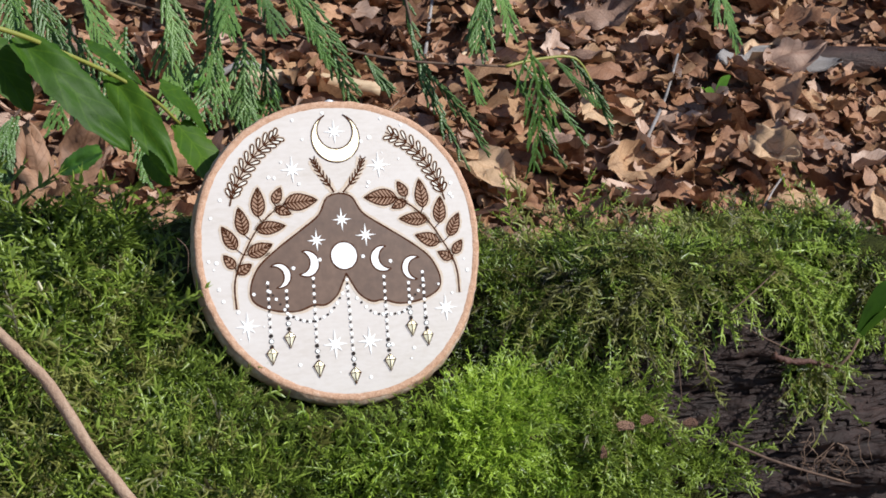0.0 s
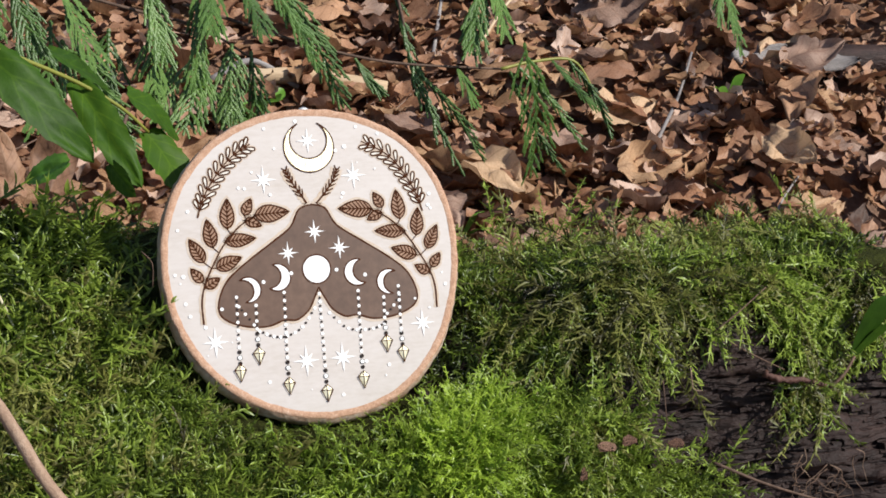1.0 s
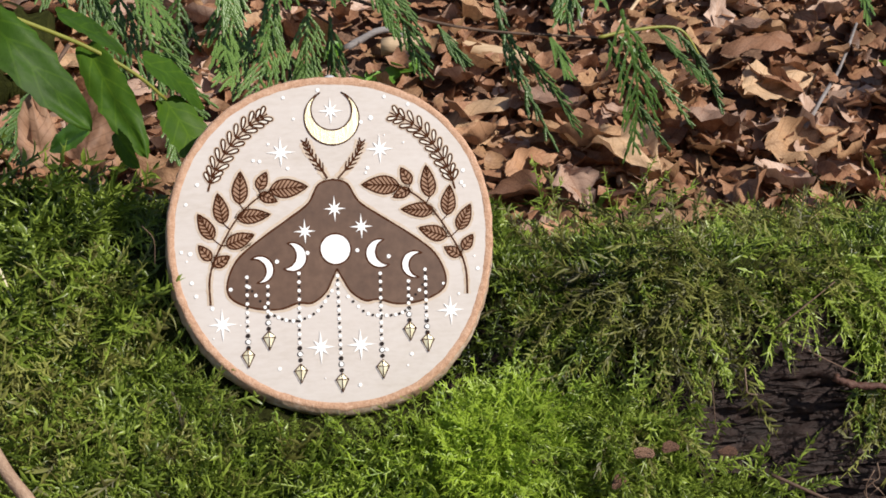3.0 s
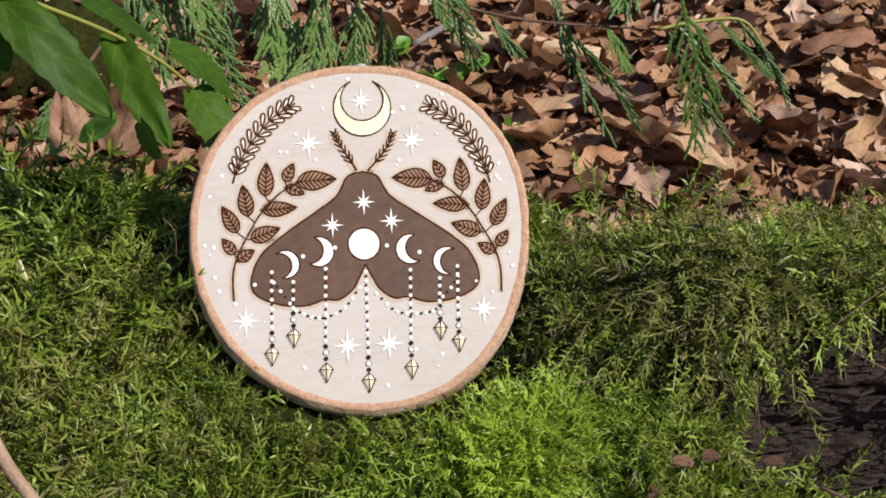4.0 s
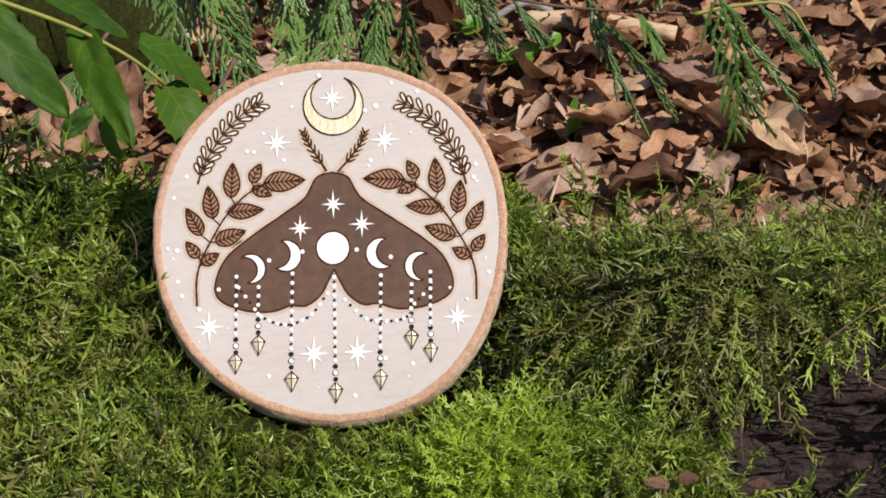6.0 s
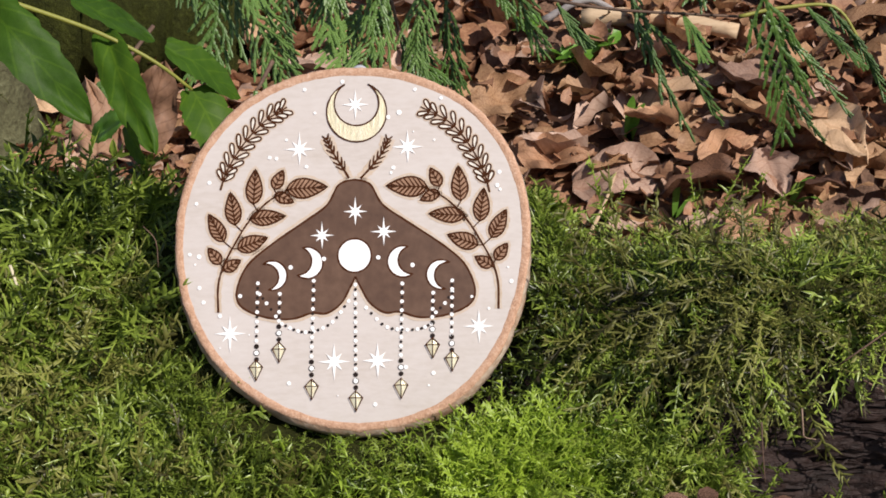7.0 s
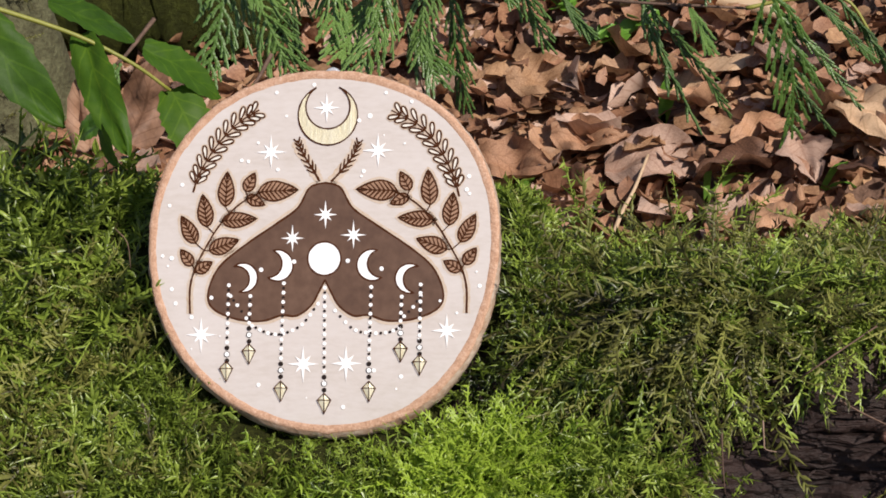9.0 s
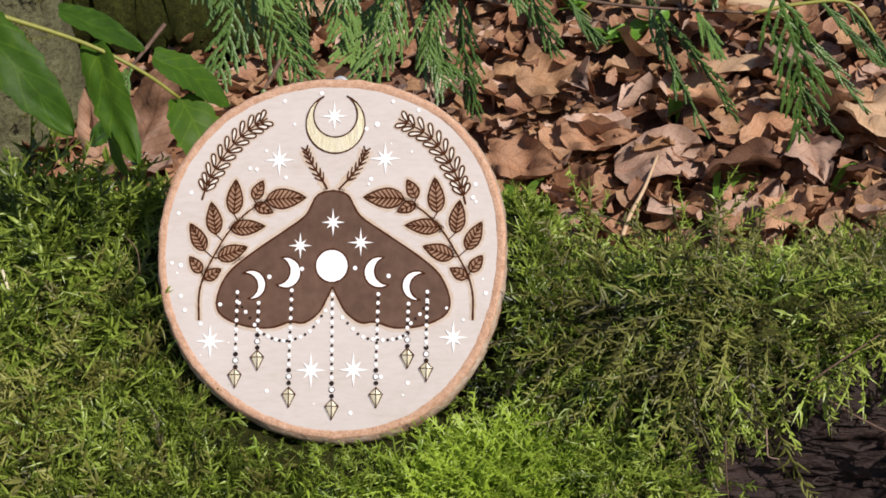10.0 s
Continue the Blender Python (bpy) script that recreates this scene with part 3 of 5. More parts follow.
def stroke(geo, pts, y, w0, w1=None, closed=False):
    """A drawn line of that width, with the slight wobble of a hand."""
    pts = [Vector((p[0], p[1])) for p in pts]
    w1 = w0 if w1 is None else w1
    n, verts = len(pts), []
    for i, p in enumerate(pts):
        a = pts[(i - 1) % n] if closed or i else p
        b = pts[(i + 1) % n] if closed or i < n - 1 else p
        d = (b - a).normalized()
        s = Vector((-d.y, d.x)) * (w0 + (w1 - w0) * i / max(1, n - 1)) / 2 * rng.uniform(0.8, 1.2)
        verts += [((p + s).x * MM, y * MM, (p + s).y * MM), ((p - s).x * MM, y * MM, (p - s).y * MM)]
    geo.add(verts, [(2 * i, 2 * i + 1, (2 * i + 3) % (2 * n), (2 * i + 2) % (2 * n)) for i in range(n if closed else n - 1)])


def smooth2(pts, n):
    return [(q.x, q.y) for q in curve([(p[0], p[1], 0) for p in pts], n)]


def disc(c, r, n=14, wob=0.05):
    return [(c[0] + r * math.cos(2 * math.pi * k / n) * rng.uniform(1 - wob, 1 + wob), c[1] + r * math.sin(2 * math.pi * k / n) * rng.uniform(1 - wob, 1 + wob)) for k in range(n)]


def mirror(pts, axis):
    return [(2 * axis - p[0], p[1]) for p in pts]


def star(c, tall, wide):
    geo, pts = Geo(), []
    for k in range(16):
        a = math.pi * k / 8 + math.pi / 2
        r = tall if k % 8 == 0 else wide if k % 4 == 0 else tall * 0.62 if k % 2 == 0 else tall * 0.24
        pts.append((c[0] + r * math.cos(a) * rng.uniform(0.95, 1.05), c[1] + r * math.sin(a) * rng.uniform(0.95, 1.05)))
    flat(geo, pts, TOP, c)
    part("star", geo, M_WHITE, wood_slice, "white painted eight-pointed star")


def crescent(outer, r, inner, q, n=26):
    """The part of a disc that a second disc leaves over."""
    d = math.hypot(inner[0] - outer[0], inner[1] - outer[1])
    t = math.atan2(inner[1] - outer[1], inner[0] - outer[0])
    a = math.acos(max(-1, min(1, (r * r + d * d - q * q) / (2 * r * d))))
    b = math.acos(max(-1, min(1, (q * q + d * d - r * r) / (2 * q * d))))
    out = [(outer[0] + r * math.cos(t + a + (2 * math.pi - 2 * a) * k / n), outer[1] + r * math.sin(t + a + (2 * math.pi - 2 * a) * k / n)) for k in range(n + 1)]
    inn = [(inner[0] + q * math.cos(t + math.pi - b + 2 * b * k / n), inner[1] + q * math.sin(t + math.pi - b + 2 * b * k / n)) for k in range(n + 1)]
    return out, inn


def moon(name, spec, material, label, pen):
    out, inn = crescent(*spec)
    geo, line = Geo(), Geo()
    n = len(out)
    geo.add([(p[0] * MM, PAINT * MM, p[1] * MM) for p in out + inn], [(i, i + 1, n + i + 1, n + i) for i in range(n - 1)])
    ob = part(name, geo, material, wood_slice, label)
    stroke(line, out + inn[-2:0:-1], PAINT - 0.06, pen, closed=True)
    part("outline", line, M_BURN, ob)


# the moth
half = smooth2([(0.12, 22.2), (-3.83, 21.47), (-7.28, 19.27), (-11.73, 11.43), (-20.86, 4.82), (-34.44, -4.24), (-44.81, -12.56), (-49.51, -20.39), (-50.74, -27.74), (-47.28, -32.63), (-37.9, -36.3), (-27.04, -37.04), (-18.64, -34.59), (-12.22, -34.83), (-6.05, -30.67), (-2.59, -24.8), (0.12, -19.41)], 70)
other = mirror(half, half[0][0])
wings = Geo()
n = len(half)
mid = [(half[0][0], max(p[1], half[-1][1])) for i, p in enumerate(half)]
for edge in (half, other):
    wings.add([(p[0] * MM, LINE * MM, p[1] * MM) for p in edge] + [(p[0] * MM, LINE * MM, p[1] * MM) for p in mid], [(i, i + 1, n + i + 1, n + i) for i in range(n - 1)])
moth = part("moth", wings, M_STAIN, wood_slice, "brown stained moth with spread wings")
halo = Geo()
stroke(halo, half, FILL, 3.2)
stroke(halo, other, FILL, 3.2)
part("scorched_edge", halo, M_SCORCH, moth, "faint scorch along the outline")
line = Geo()
stroke(line, half, PAINT, 0.85)
stroke(line, other, PAINT, 0.85)
part("outline", line, M_BURN, moth)
for rows in (((-2.2, 22.8), (-4.8, 27.3), (-9.5, 34.9), (-11.8, 40.6)), ((2.7, 22.6), (7.5, 27.7), (12.6, 34.3), (14.8, 39.9))):
    geo, glow = Geo(), Geo()
    stem = smooth2(rows, 18)
    stroke(geo, stem, LINE, 1.1, 0.7)
    stroke(glow, stem, FILL, 4.0, 6.0)
    for i in range(5, 18, 2):
        p, q = Vector(stem[i]), Vector(stem[i + 1])
        d = (q - p).normalized()
        n, long = Vector((-d.y, d.x)), 4.6 - 0.11 * i
        for sg in (1, -1):
            mid_p, end = p + (d * 0.62 + n * sg * 0.55) * long * 0.5, p + (d * 0.80 + n * sg * 0.55) * long
            stroke(geo, [tuple(p), tuple(mid_p), tuple(end)], PAINT, 1.15, 0.55)
    antenna = part("antenna", geo, M_BURN, wood_slice, "burnt feathery antenna")
    part("scorched_edge", glow, M_SCORCH, antenna, "faint scorch along the stem")

# moons and stars
moon("crescent_moon", ((1.36, 51.33), 12.9, (1.36, 55.01), 9.6), M_GOLD, "gold foil crescent moon", 0.65)
for spec in (((-20.4, -13.2), 6.7, (-24.4, -12.4), 5.9), ((-35.4, -18.4), 6.3, (-38.2, -19.0), 5.5), ((20.6, -13.2), 6.7, (24.4, -12.6), 5.9), ((36.7, -19.0), 6.3, (39.5, -19.5), 5.6)):
    moon("moon_phase", spec, M_WHITE, "white painted crescent moon", 0.7)
geo, line = Geo(), Geo()
c = (-0.12, -10.35)
flat(geo, disc(c, 7.1, 40, 0.006), PAINT)
full = part("full_moon", geo, M_WHITE, wood_slice, "white painted full moon")
stroke(line, disc(c, 7.2, 40, 0.006), PAINT - 0.06, 0.7, closed=True)
part("outline", line, M_BURN, full)
for c, tall, wide in (((0.86, 54.52), 6.6, 6.0), ((-23.33, 35.67), 7.4, 6.8), ((23.09, 35.91), 7.4, 6.9), ((0.37, 8.49), 6.2, 5.4), ((-13.95, -1.54), 6.0, 5.4), ((12.47, -0.32), 6.1, 5.7),
                      ((-53.7, -42.91), 7.8, 7.0), ((52.47, -41.2), 7.5, 6.6), ((-9.26, -55.4), 7.9, 7.0), ((9.26, -55.15), 7.9, 7.0)):
    star(c, tall, wide)

# hanging chains of painted beads, each with a faceted drop
for top, low, drop, first in (((-41.6, -21.62), (-42.35, -46.1), (-42.59, -58.58), 7), ((-32.22, -26.27), (-32.72, -37.77), (-32.72, -50.99), 4), ((-17.65, -20.88), (-18.89, -52.95), (-18.89, -66.9), 9), ((0.12, -22.84), (-0.12, -58.58), (-0.12, -72.04), 10),
                              ((20.12, -22.59), (19.14, -52.95), (19.14, -66.9), 9), ((33.21, -26.76), (32.72, -37.04), (32.72, -50.01), 4), ((41.36, -21.62), (40.86, -43.16), (40.86, -55.64), 7)):
    white, dark = Geo(), Geo()
    for k in range(2 * first - 1):
        s = k / (2 * first - 2)
        c = (top[0] + (low[0] - top[0]) * s, top[1] + (low[1] - top[1]) * s)
        flat(*((dark, disc(c, 0.62, 9), TOP - 0.08) if k % 2 else (white, disc(c, 0.84, 10), TOP)))
    for k, r in ((0, 1.05), (1, 1.3), (2, 1.0)):
        c = (low[0], low[1] - 2.4 - 2.75 * k)
        flat(dark, disc(c, r, 14), TOP)
        if k == 1:
            flat(white, disc(c, 1.0, 12), TOP - 0.06)
    chain = part("bead_chain", white, M_WHITE, wood_slice, "chain of white painted dots")
    part("dark_beading", dark, M_DOT, chain)
    x, z = drop
    kite = [(x, z + 4.3), (x + 2.9, z + 1.3), (x, z - 4.6), (x - 2.9, z + 1.3)]
    geo, line = Geo(), Geo()
    geo.add([(x * MM, (TOP - 0.35) * MM, (z + 1.2) * MM)] + [(p[0] * MM, PAINT * MM, p[1] * MM) for p in kite], [(0, 1, 2), (0, 2, 3), (0, 3, 4), (0, 4, 1)])
    pendant = part("pendant", geo, M_GOLD, wood_slice, "gold foil faceted drop pendant")
    stroke(line, kite, PAINT - 0.5, 0.5, closed=True)
    stroke(line, [kite[0], kite[2]], TOP - 0.45, 0.35)
    stroke(line, [kite[1], kite[3]], TOP - 0.45, 0.35)
    part("outline", line, M_BURN, pendant)
swags = Geo()
swag_dark = Geo()
for pts, count in ((((-40.86, -26.27), (-37.9, -30.18), (-33.95, -35.81)), 4), (((-31.48, -39.0), (-24.57, -42.18), (-17.9, -42.42), (-9.75, -38.51), (-2.84, -29.69)), 16), (((4.57, -32.63), (12.47, -40.47), (19.88, -42.18), (27.28, -41.93), (32.22, -39.98)), 14), (((41.36, -26.27), (38.15, -31.16), (34.2, -35.08)), 4)):
    for k, c in enumerate(smooth2(pts, count)):
        flat(*((swag_dark, disc(c, 0.62, 9), TOP - 0.08) if k % 2 else (swags, disc(c, 0.82, 10), TOP)))
swag = part("dotted_swag", swags, M_WHITE, wood_slice, "swags of white painted dots")
tagged(part("dark_beading", swag_dark, M_DOT, swag), kind="stuff")
tagged(swag, label="swags of white painted dots", kind="stuff")

# leaf sprigs and fern sprigs, mirrored
AXIS = 1.11


def drawn_leaf(fill, line, glow, base, tip, width, hatch, fix):
    b, t = Vector((base[0], base[1])), Vector((tip[0], tip[1]))
    d = t - b
    s = Vector((-d.y, d.x)).normalized() * width / 2
    prof = [math.sin(math.pi * min(1, u) ** 0.8) ** 0.85 * (1 - 0.25 * u) * 1.12 for u in [i / 12 for i in range(13)]]
    up = [b + d * i / 12 + s * prof[i] for i in range(13)]
    dn = [b + d * i / 12 - s * prof[i] for i in range(13)]
    flat(fill, fix([(q.x, q.y) for q in up + dn[-2:0:-1]]), LINE)
    stroke(glow, fix([(q.x, q.y) for q in up + dn[-2:0:-1]]), FILL, 2.9, closed=True)
    stroke(line, fix([(q.x, q.y) for q in up + dn[-2:0:-1]]), PAINT, 0.8, closed=True)
    stroke(line, fix([(b.x, b.y), (t.x, t.y)]), PAINT, 0.55, 0.4)
    for i in range(1, hatch + 1):
        u = i / (hatch + 1.3)
        for sg in (1, -1):
            root = b + d * (u - 0.02)
            k = min(12, int(u * 12) + 2)
            end = b + d * (u + 0.15) + s * sg * prof[k] * 0.96
            stroke(line, fix([(root.x, root.y), (end.x, end.y)]), PAINT, 0.85 if sg > 0 else 1.0, 0.45)


def teardrop(base, tip, width):
    b, t = Vector((base[0], base[1])), Vector((tip[0], tip[1]))
    d = t - b
    s = Vector((-d.y, d.x)).normalized() * width / 2
    pts = []
    for k in range(16):
        a = 2 * math.pi * k / 16
        u = 0.5 - 0.5 * math.cos(a)
        q = b + d * u + s * math.sin(a) * (0.35 + 0.75 * u)
        pts.append((q.x, q.y))
    return pts


leaves = (((-29.01, 18.53), (-11.48, 19.27), 8.4, 8), ((-34.44, 18.78), (-30.49, 26.61), 5.0, 3), ((-33.95, 16.33), (-26.05, 12.9), 4.6, 3), ((-43.33, 12.41), (-42.35, 27.34), 6.8, 6), ((-44.81, 6.05), (-29.51, 7.03), 6.4, 7), ((-51.23, 3.6), (-53.21, 17.55), 6.6, 6),
          ((-50.25, -6.68), (-37.41, -2.03), 6.8, 6), ((-56.17, -3.5), (-62.59, 8.25), 6.2, 6), ((-57.65, -13.05), (-62.84, -6.19), 4.8, 3), ((-56.17, -15.74), (-49.01, -11.58), 4.8, 3))
for side in (0, 1):
    fix = (lambda pts: mirror(pts, AXIS)) if side else (lambda pts: list(pts))
    stem = smooth2([(-27.04, 18.78), (-36.91, 13.39), (-45.56, 4.58), (-51.73, -5.21), (-56.42, -14.27), (-58.64, -22.84), (-58.64, -33.86)], 40)
    scorch, fill, line = Geo(), Geo(), Geo()
    stroke(scorch, fix(stem), FILL, 3.0)
    stroke(line, fix(stem), PAINT, 0.75, 0.9)
    for base, tip, width, hatch in leaves:
        drawn_leaf(fill, line, scorch, base, tip, width, hatch, fix)
        near = min(stem, key=lambda q: (q[0] - base[0]) ** 2 + (q[1] + 1.5 - base[1]) ** 2)
        stroke(line, fix([near, base]), PAINT, 0.5)
    sprig = part("leaf_sprig", fill, M_TAN, wood_slice, "brown shaded leaves on a drawn sprig")
    part("outline", line, M_BURN, sprig)
    part("scorched_edge", scorch, M_SCORCH, sprig, "faint scorch along the stem")
    stem = smooth2(((-57.5, 18.6), (-54.6, 26.8), (-47.6, 38.0), (-38.5, 47.8), (-28.6, 54.0)), 36) if not side else smooth2(((57.9, 15.8), (55.5, 24.4), (49.8, 35.8), (41.4, 46.0), (28.8, 53.1)), 36)
    white, line, glow = Geo(), Geo(), Geo()
    stroke(line, stem, PAINT, 0.85, 0.6)
    stroke(glow, stem, FILL, 1.2, 6.0)
    for i in range(11):
        p, q = stem[4 + 3 * i - (1 if i == 10 else 0)], stem[min(36, 6 + 3 * i)]
        d = Vector((q[0] - p[0], q[1] - p[1])).normalized()
        for sg in (1, -1):
            a = Vector((d.x * 0.80 - sg * d.y * 0.62, d.y * 0.80 + sg * d.x * 0.62)) * (7.0 if 1 < i < 9 else 5.8)
            base = (p[0] + a.x * 0.12, p[1] + a.y * 0.12)
            shape = teardrop(base, (p[0] + a.x, p[1] + a.y), 2.3)
            flat(white, shape, LINE)
            stroke(line, shape, PAINT, 0.74, closed=True)
            stroke(glow, shape, FILL - 0.02, 1.7, closed=True)
    fern = part("fern_sprig", white, M_CREAM, wood_slice, "fern sprig with cream leaflets and burnt outlines")
    part("outline", line, M_BURN, fern)
    part("scorched_edge", glow, M_SCORCH, fern, "faint scorch along the stem")
geo = Geo()
for c, r in (((-13.21, -11.58), 0.95), ((-27.53, -15.01), 0.95), ((10.0, -11.33), 0.95), ((24.57, -14.76), 0.95), ((-20.86, 61.37), 0.8), ((-4.57, 64.55), 0.9), ((26.54, 60.64), 0.8), ((37.65, 56.72), 0.8), ((14.94, 48.89), 0.9), ((19.63, 50.84), 1.1),
             ((61.11, 18.78), 0.9), ((62.35, 17.06), 0.7), ((-36.17, 32.24), 0.8), ((-33.21, 31.75), 0.8), ((16.91, 27.1), 0.9), ((15.93, 24.9), 0.6), ((-20.37, 28.08), 0.8), ((-66.79, -9.87), 1.0), ((-70.74, -8.89), 0.8), ((-67.78, 12.9), 0.8)):
    flat(geo, disc(c, r, 10), TOP)
taken = [p for a, b, w, h in leaves for p in (a, b, ((a[0] + b[0]) / 2, (a[1] + b[1]) / 2))] + stem[::4] + [(-53.7, -42.91), (-58.64, -27.25), (-42.59, -58.58), (-32.72, -50.99), (-18.89, -66.9), (1.36, 51.33), (-53.7, 33.95)]
taken += mirror(taken, AXIS) + [(-0.12, -72.04)] + [(q[0] + dx, q[1] + dz) for q in ((1.36, 54.52),) for dx, dz in ((0, 0), (7, 7), (-7, 7), (10, 0), (-10, 0), (9, -9), (-9, -9), (0, -12))]
for k in range(150):
    a, r = rng.uniform(0, 2 * math.pi), rng.uniform(52, 71)
    c = (-1.4 + r * math.cos(a), -6.5 + r * math.sin(a))
    if min(math.hypot(c[0] - q[0], c[1] - q[1]) for q in taken) > (5.5 if r > 64 else 8):
        flat(geo, disc(c, rng.choice((0.35, 0.5, 0.65, 0.9)), 9), TOP)
        taken.append(c)
tagged(part("dot_pattern", geo, M_WHITE, wood_slice, "scattered white painted dots"), kind="stuff")

# ---- leaves and litter ----
def leaf_blade(length, width, lobes=0, curl=0.2, fold=0.2, rumple=0.1, seed=0, rows=10, cols=6, tooth=0.0, start=0.05, full=0.8, rag=0.05):
    """A leaf along +x from its base, with its UVs: u along, v across."""
    r = random.Random(seed)
    verts, uvs, faces = [], [], []
    for i in range(rows + 1):
        u = i / rows
        half = math.sin(math.pi * min(1.0, start + u * (1 - start)) ** 0.85) ** full * width / 2
        if lobes:
            half *= 0.62 + 0.5 * abs(math.cos(math.pi * lobes * u + 0.4))
        for j in range(cols + 1):
            v = j / cols * 2 - 1
            edge = 1 + (tooth * (1.6 if i % 4 == 1 else -0.6) + r.uniform(-rag, rag)) * (abs(v) > 0.99)
            x = u * length + (0.10 * length * abs(v) * (lobes > 0))
            z = fold * half * abs(v) + curl * length * (u - 0.4) ** 2 + rumple * length * noise.noise(Vector((u * 3.3 + seed, v * 2.1, seed * 0.7)))
            z += curl * 0.5 * half * v * v * r.uniform(0.7, 1.3)
            verts.append((x, half * v * edge, z))
            uvs.append((u, j / cols))
    for i in range(rows):
        for j in range(cols):
            a = i * (cols + 1) + j
            faces.append((a, a + cols + 1, a + cols + 2, a + 1))
    return verts, faces, uvs


def leaf_mesh(name, material, pieces):
    """One mesh of one or more placed blades: (blade, matrix)."""
    geo, uv = Geo(), []
    for (verts, faces, uvs), m in pieces:
        geo.add([m @ Vector(p) for p in verts], faces)
        uv.extend(uvs)
    me = geo.mesh(name, material, True)
    layer = me.uv_layers.new(name="UVMap")
    idx = np.empty(len(me.loops), np.int32)
    me.loops.foreach_get("vertex_index", idx)
    layer.data.foreach_set("uv", np.array(uv, np.float32)[idx].ravel())
    return me


def lying(x, y, lift, size, tilt, r):
    z = float(ground_z(x, y)) + lift
    return pose(x, y, z, r.gauss(0, tilt) + 12, r.gauss(0, tilt), r.uniform(0, 360)) @ Matrix.Scale(size, 4)


r = random.Random(21)
BLADES = [leaf_blade(1.0, r.uniform(0.5, 0.75), (0, 0, 2, 3)[k % 4], r.uniform(-0.3, 0.7), r.uniform(-0.3, 0.6), r.uniform(0.12, 0.26), k, 14, 8, rag=0.16) for k in range(14)]
SMALL = [leaf_blade(1.0, r.uniform(0.45, 0.8), (0, 2)[k % 2], r.uniform(-0.6, 1.1), r.uniform(-0.6, 0.8), r.uniform(0.16, 0.34), 40 + k, 6, 4, rag=0.3) for k in range(12)]
# the deep layer, past counting
for k, (name, label, count) in enumerate((("red_brown_litter", "deep layer of reddish brown fallen leaves", 2900), ("tan_litter", "dry tan fallen leaves scattered in the litter", 1500),
                                          ("dark_litter", "damp dark leaf scraps in the litter", 700), ("greyish_litter", "faded greyish brown fallen leaves in the litter", 1200))):
    pieces = []
    for i in range(count):
        x, y = r.uniform(-0.85, 1.2), r.uniform(0.30, 1.45)
        pieces.append((r.choice(SMALL), lying(x, y, r.uniform(0.0, 0.022) if k != 2 else r.uniform(-0.004, 0.010), r.uniform(0.022, 0.060), 14, r)))
    me = leaf_mesh(name, M_LITTER[k], pieces)
    tagged(new(name, me), label, "leaf litter", kind="stuff")
# small broken scraps between them
CRUMBS = [leaf_blade(1.0, r.uniform(0.5, 1.0), 0, r.uniform(-0.8, 0.8), r.uniform(-0.5, 0.5), r.uniform(0.15, 0.4), 80 + k, 3, 2, 0, 0.2) for k in range(8)]
for k, (name, label) in enumerate((("leaf_scraps", "broken reddish brown leaf scraps between the leaves"), ("pale_leaf_scraps", "broken tan leaf scraps between the leaves"))):
    me = leaf_mesh(name, M_LITTER[k], [(r.choice(CRUMBS), lying(r.uniform(-0.75, 1.1), r.uniform(0.35, 1.3), r.uniform(0.014, 0.036), r.uniform(0.007, 0.024), 20, r)) for i in range((5200, 2800)[k])])
    tagged(new(name, me), label, "leaf litter", kind="stuff")
# whole leaves on top
LABELS = ("curled reddish brown dead leaf on the forest floor", "dry tan dead leaf on the forest floor", "damp dark brown dead leaf in the litter", "faded greyish brown dead leaf in the litter")
stock = {}
for i in range(290):
    k = r.choice((0, 0, 1, 1, 1, 3, 3, 2))
    b = r.randrange(len(BLADES))
    if (k, b) not in stock:
        stock[k, b] = leaf_mesh("dead_leaf", M_LITTER[k], [(BLADES[b], Matrix.Identity(4))])
    x, y = r.uniform(-0.75, 1.15), r.uniform(0.40, 1.25)
    ob = tagged(new("dead_leaf", stock[k, b]), LABELS[k], "leaf", "fallen leaves")
    ob.matrix_world = lying(x, y, r.uniform(0.016, 0.042), r.uniform(0.040, 0.090), 11, r)
for x, y, size, turn, k, rx in ((0.125, 0.600, 0.090, 5, 3, 24), (0.040, 0.690, 0.072, 15, 1, 30), (0.080, 0.635, 0.065, 350, 0, 22), (0.190, 0.735, 0.085, 60, 0, 40), (0.225, 0.590, 0.065, 20, 0, 24),
                                (0.455, 0.575, 0.080, 10, 1, 28), (0.610, 0.570, 0.075, 280, 1, 30), (0.235, 0.640, 0.070, 200, 0, 24), (0.330, 0.600, 0.080, 160, 1, 24), (0.165, 0.690, 0.080, 120, 1, 26), (0.020, 0.620, 0.075, 330, 0, 26)):
    ob = tagged(new("dead_leaf", leaf_mesh("dead_leaf", M_LITTER[k], [(BLADES[4 * (k == 3)], Matrix.Identity(4))])), LABELS[k], "leaf", "fallen leaves")
    ob.matrix_world = pose(x, y, float(ground_z(x, y)) + 0.034, rx, 0, turn) @ Matrix.Scale(size, 4)


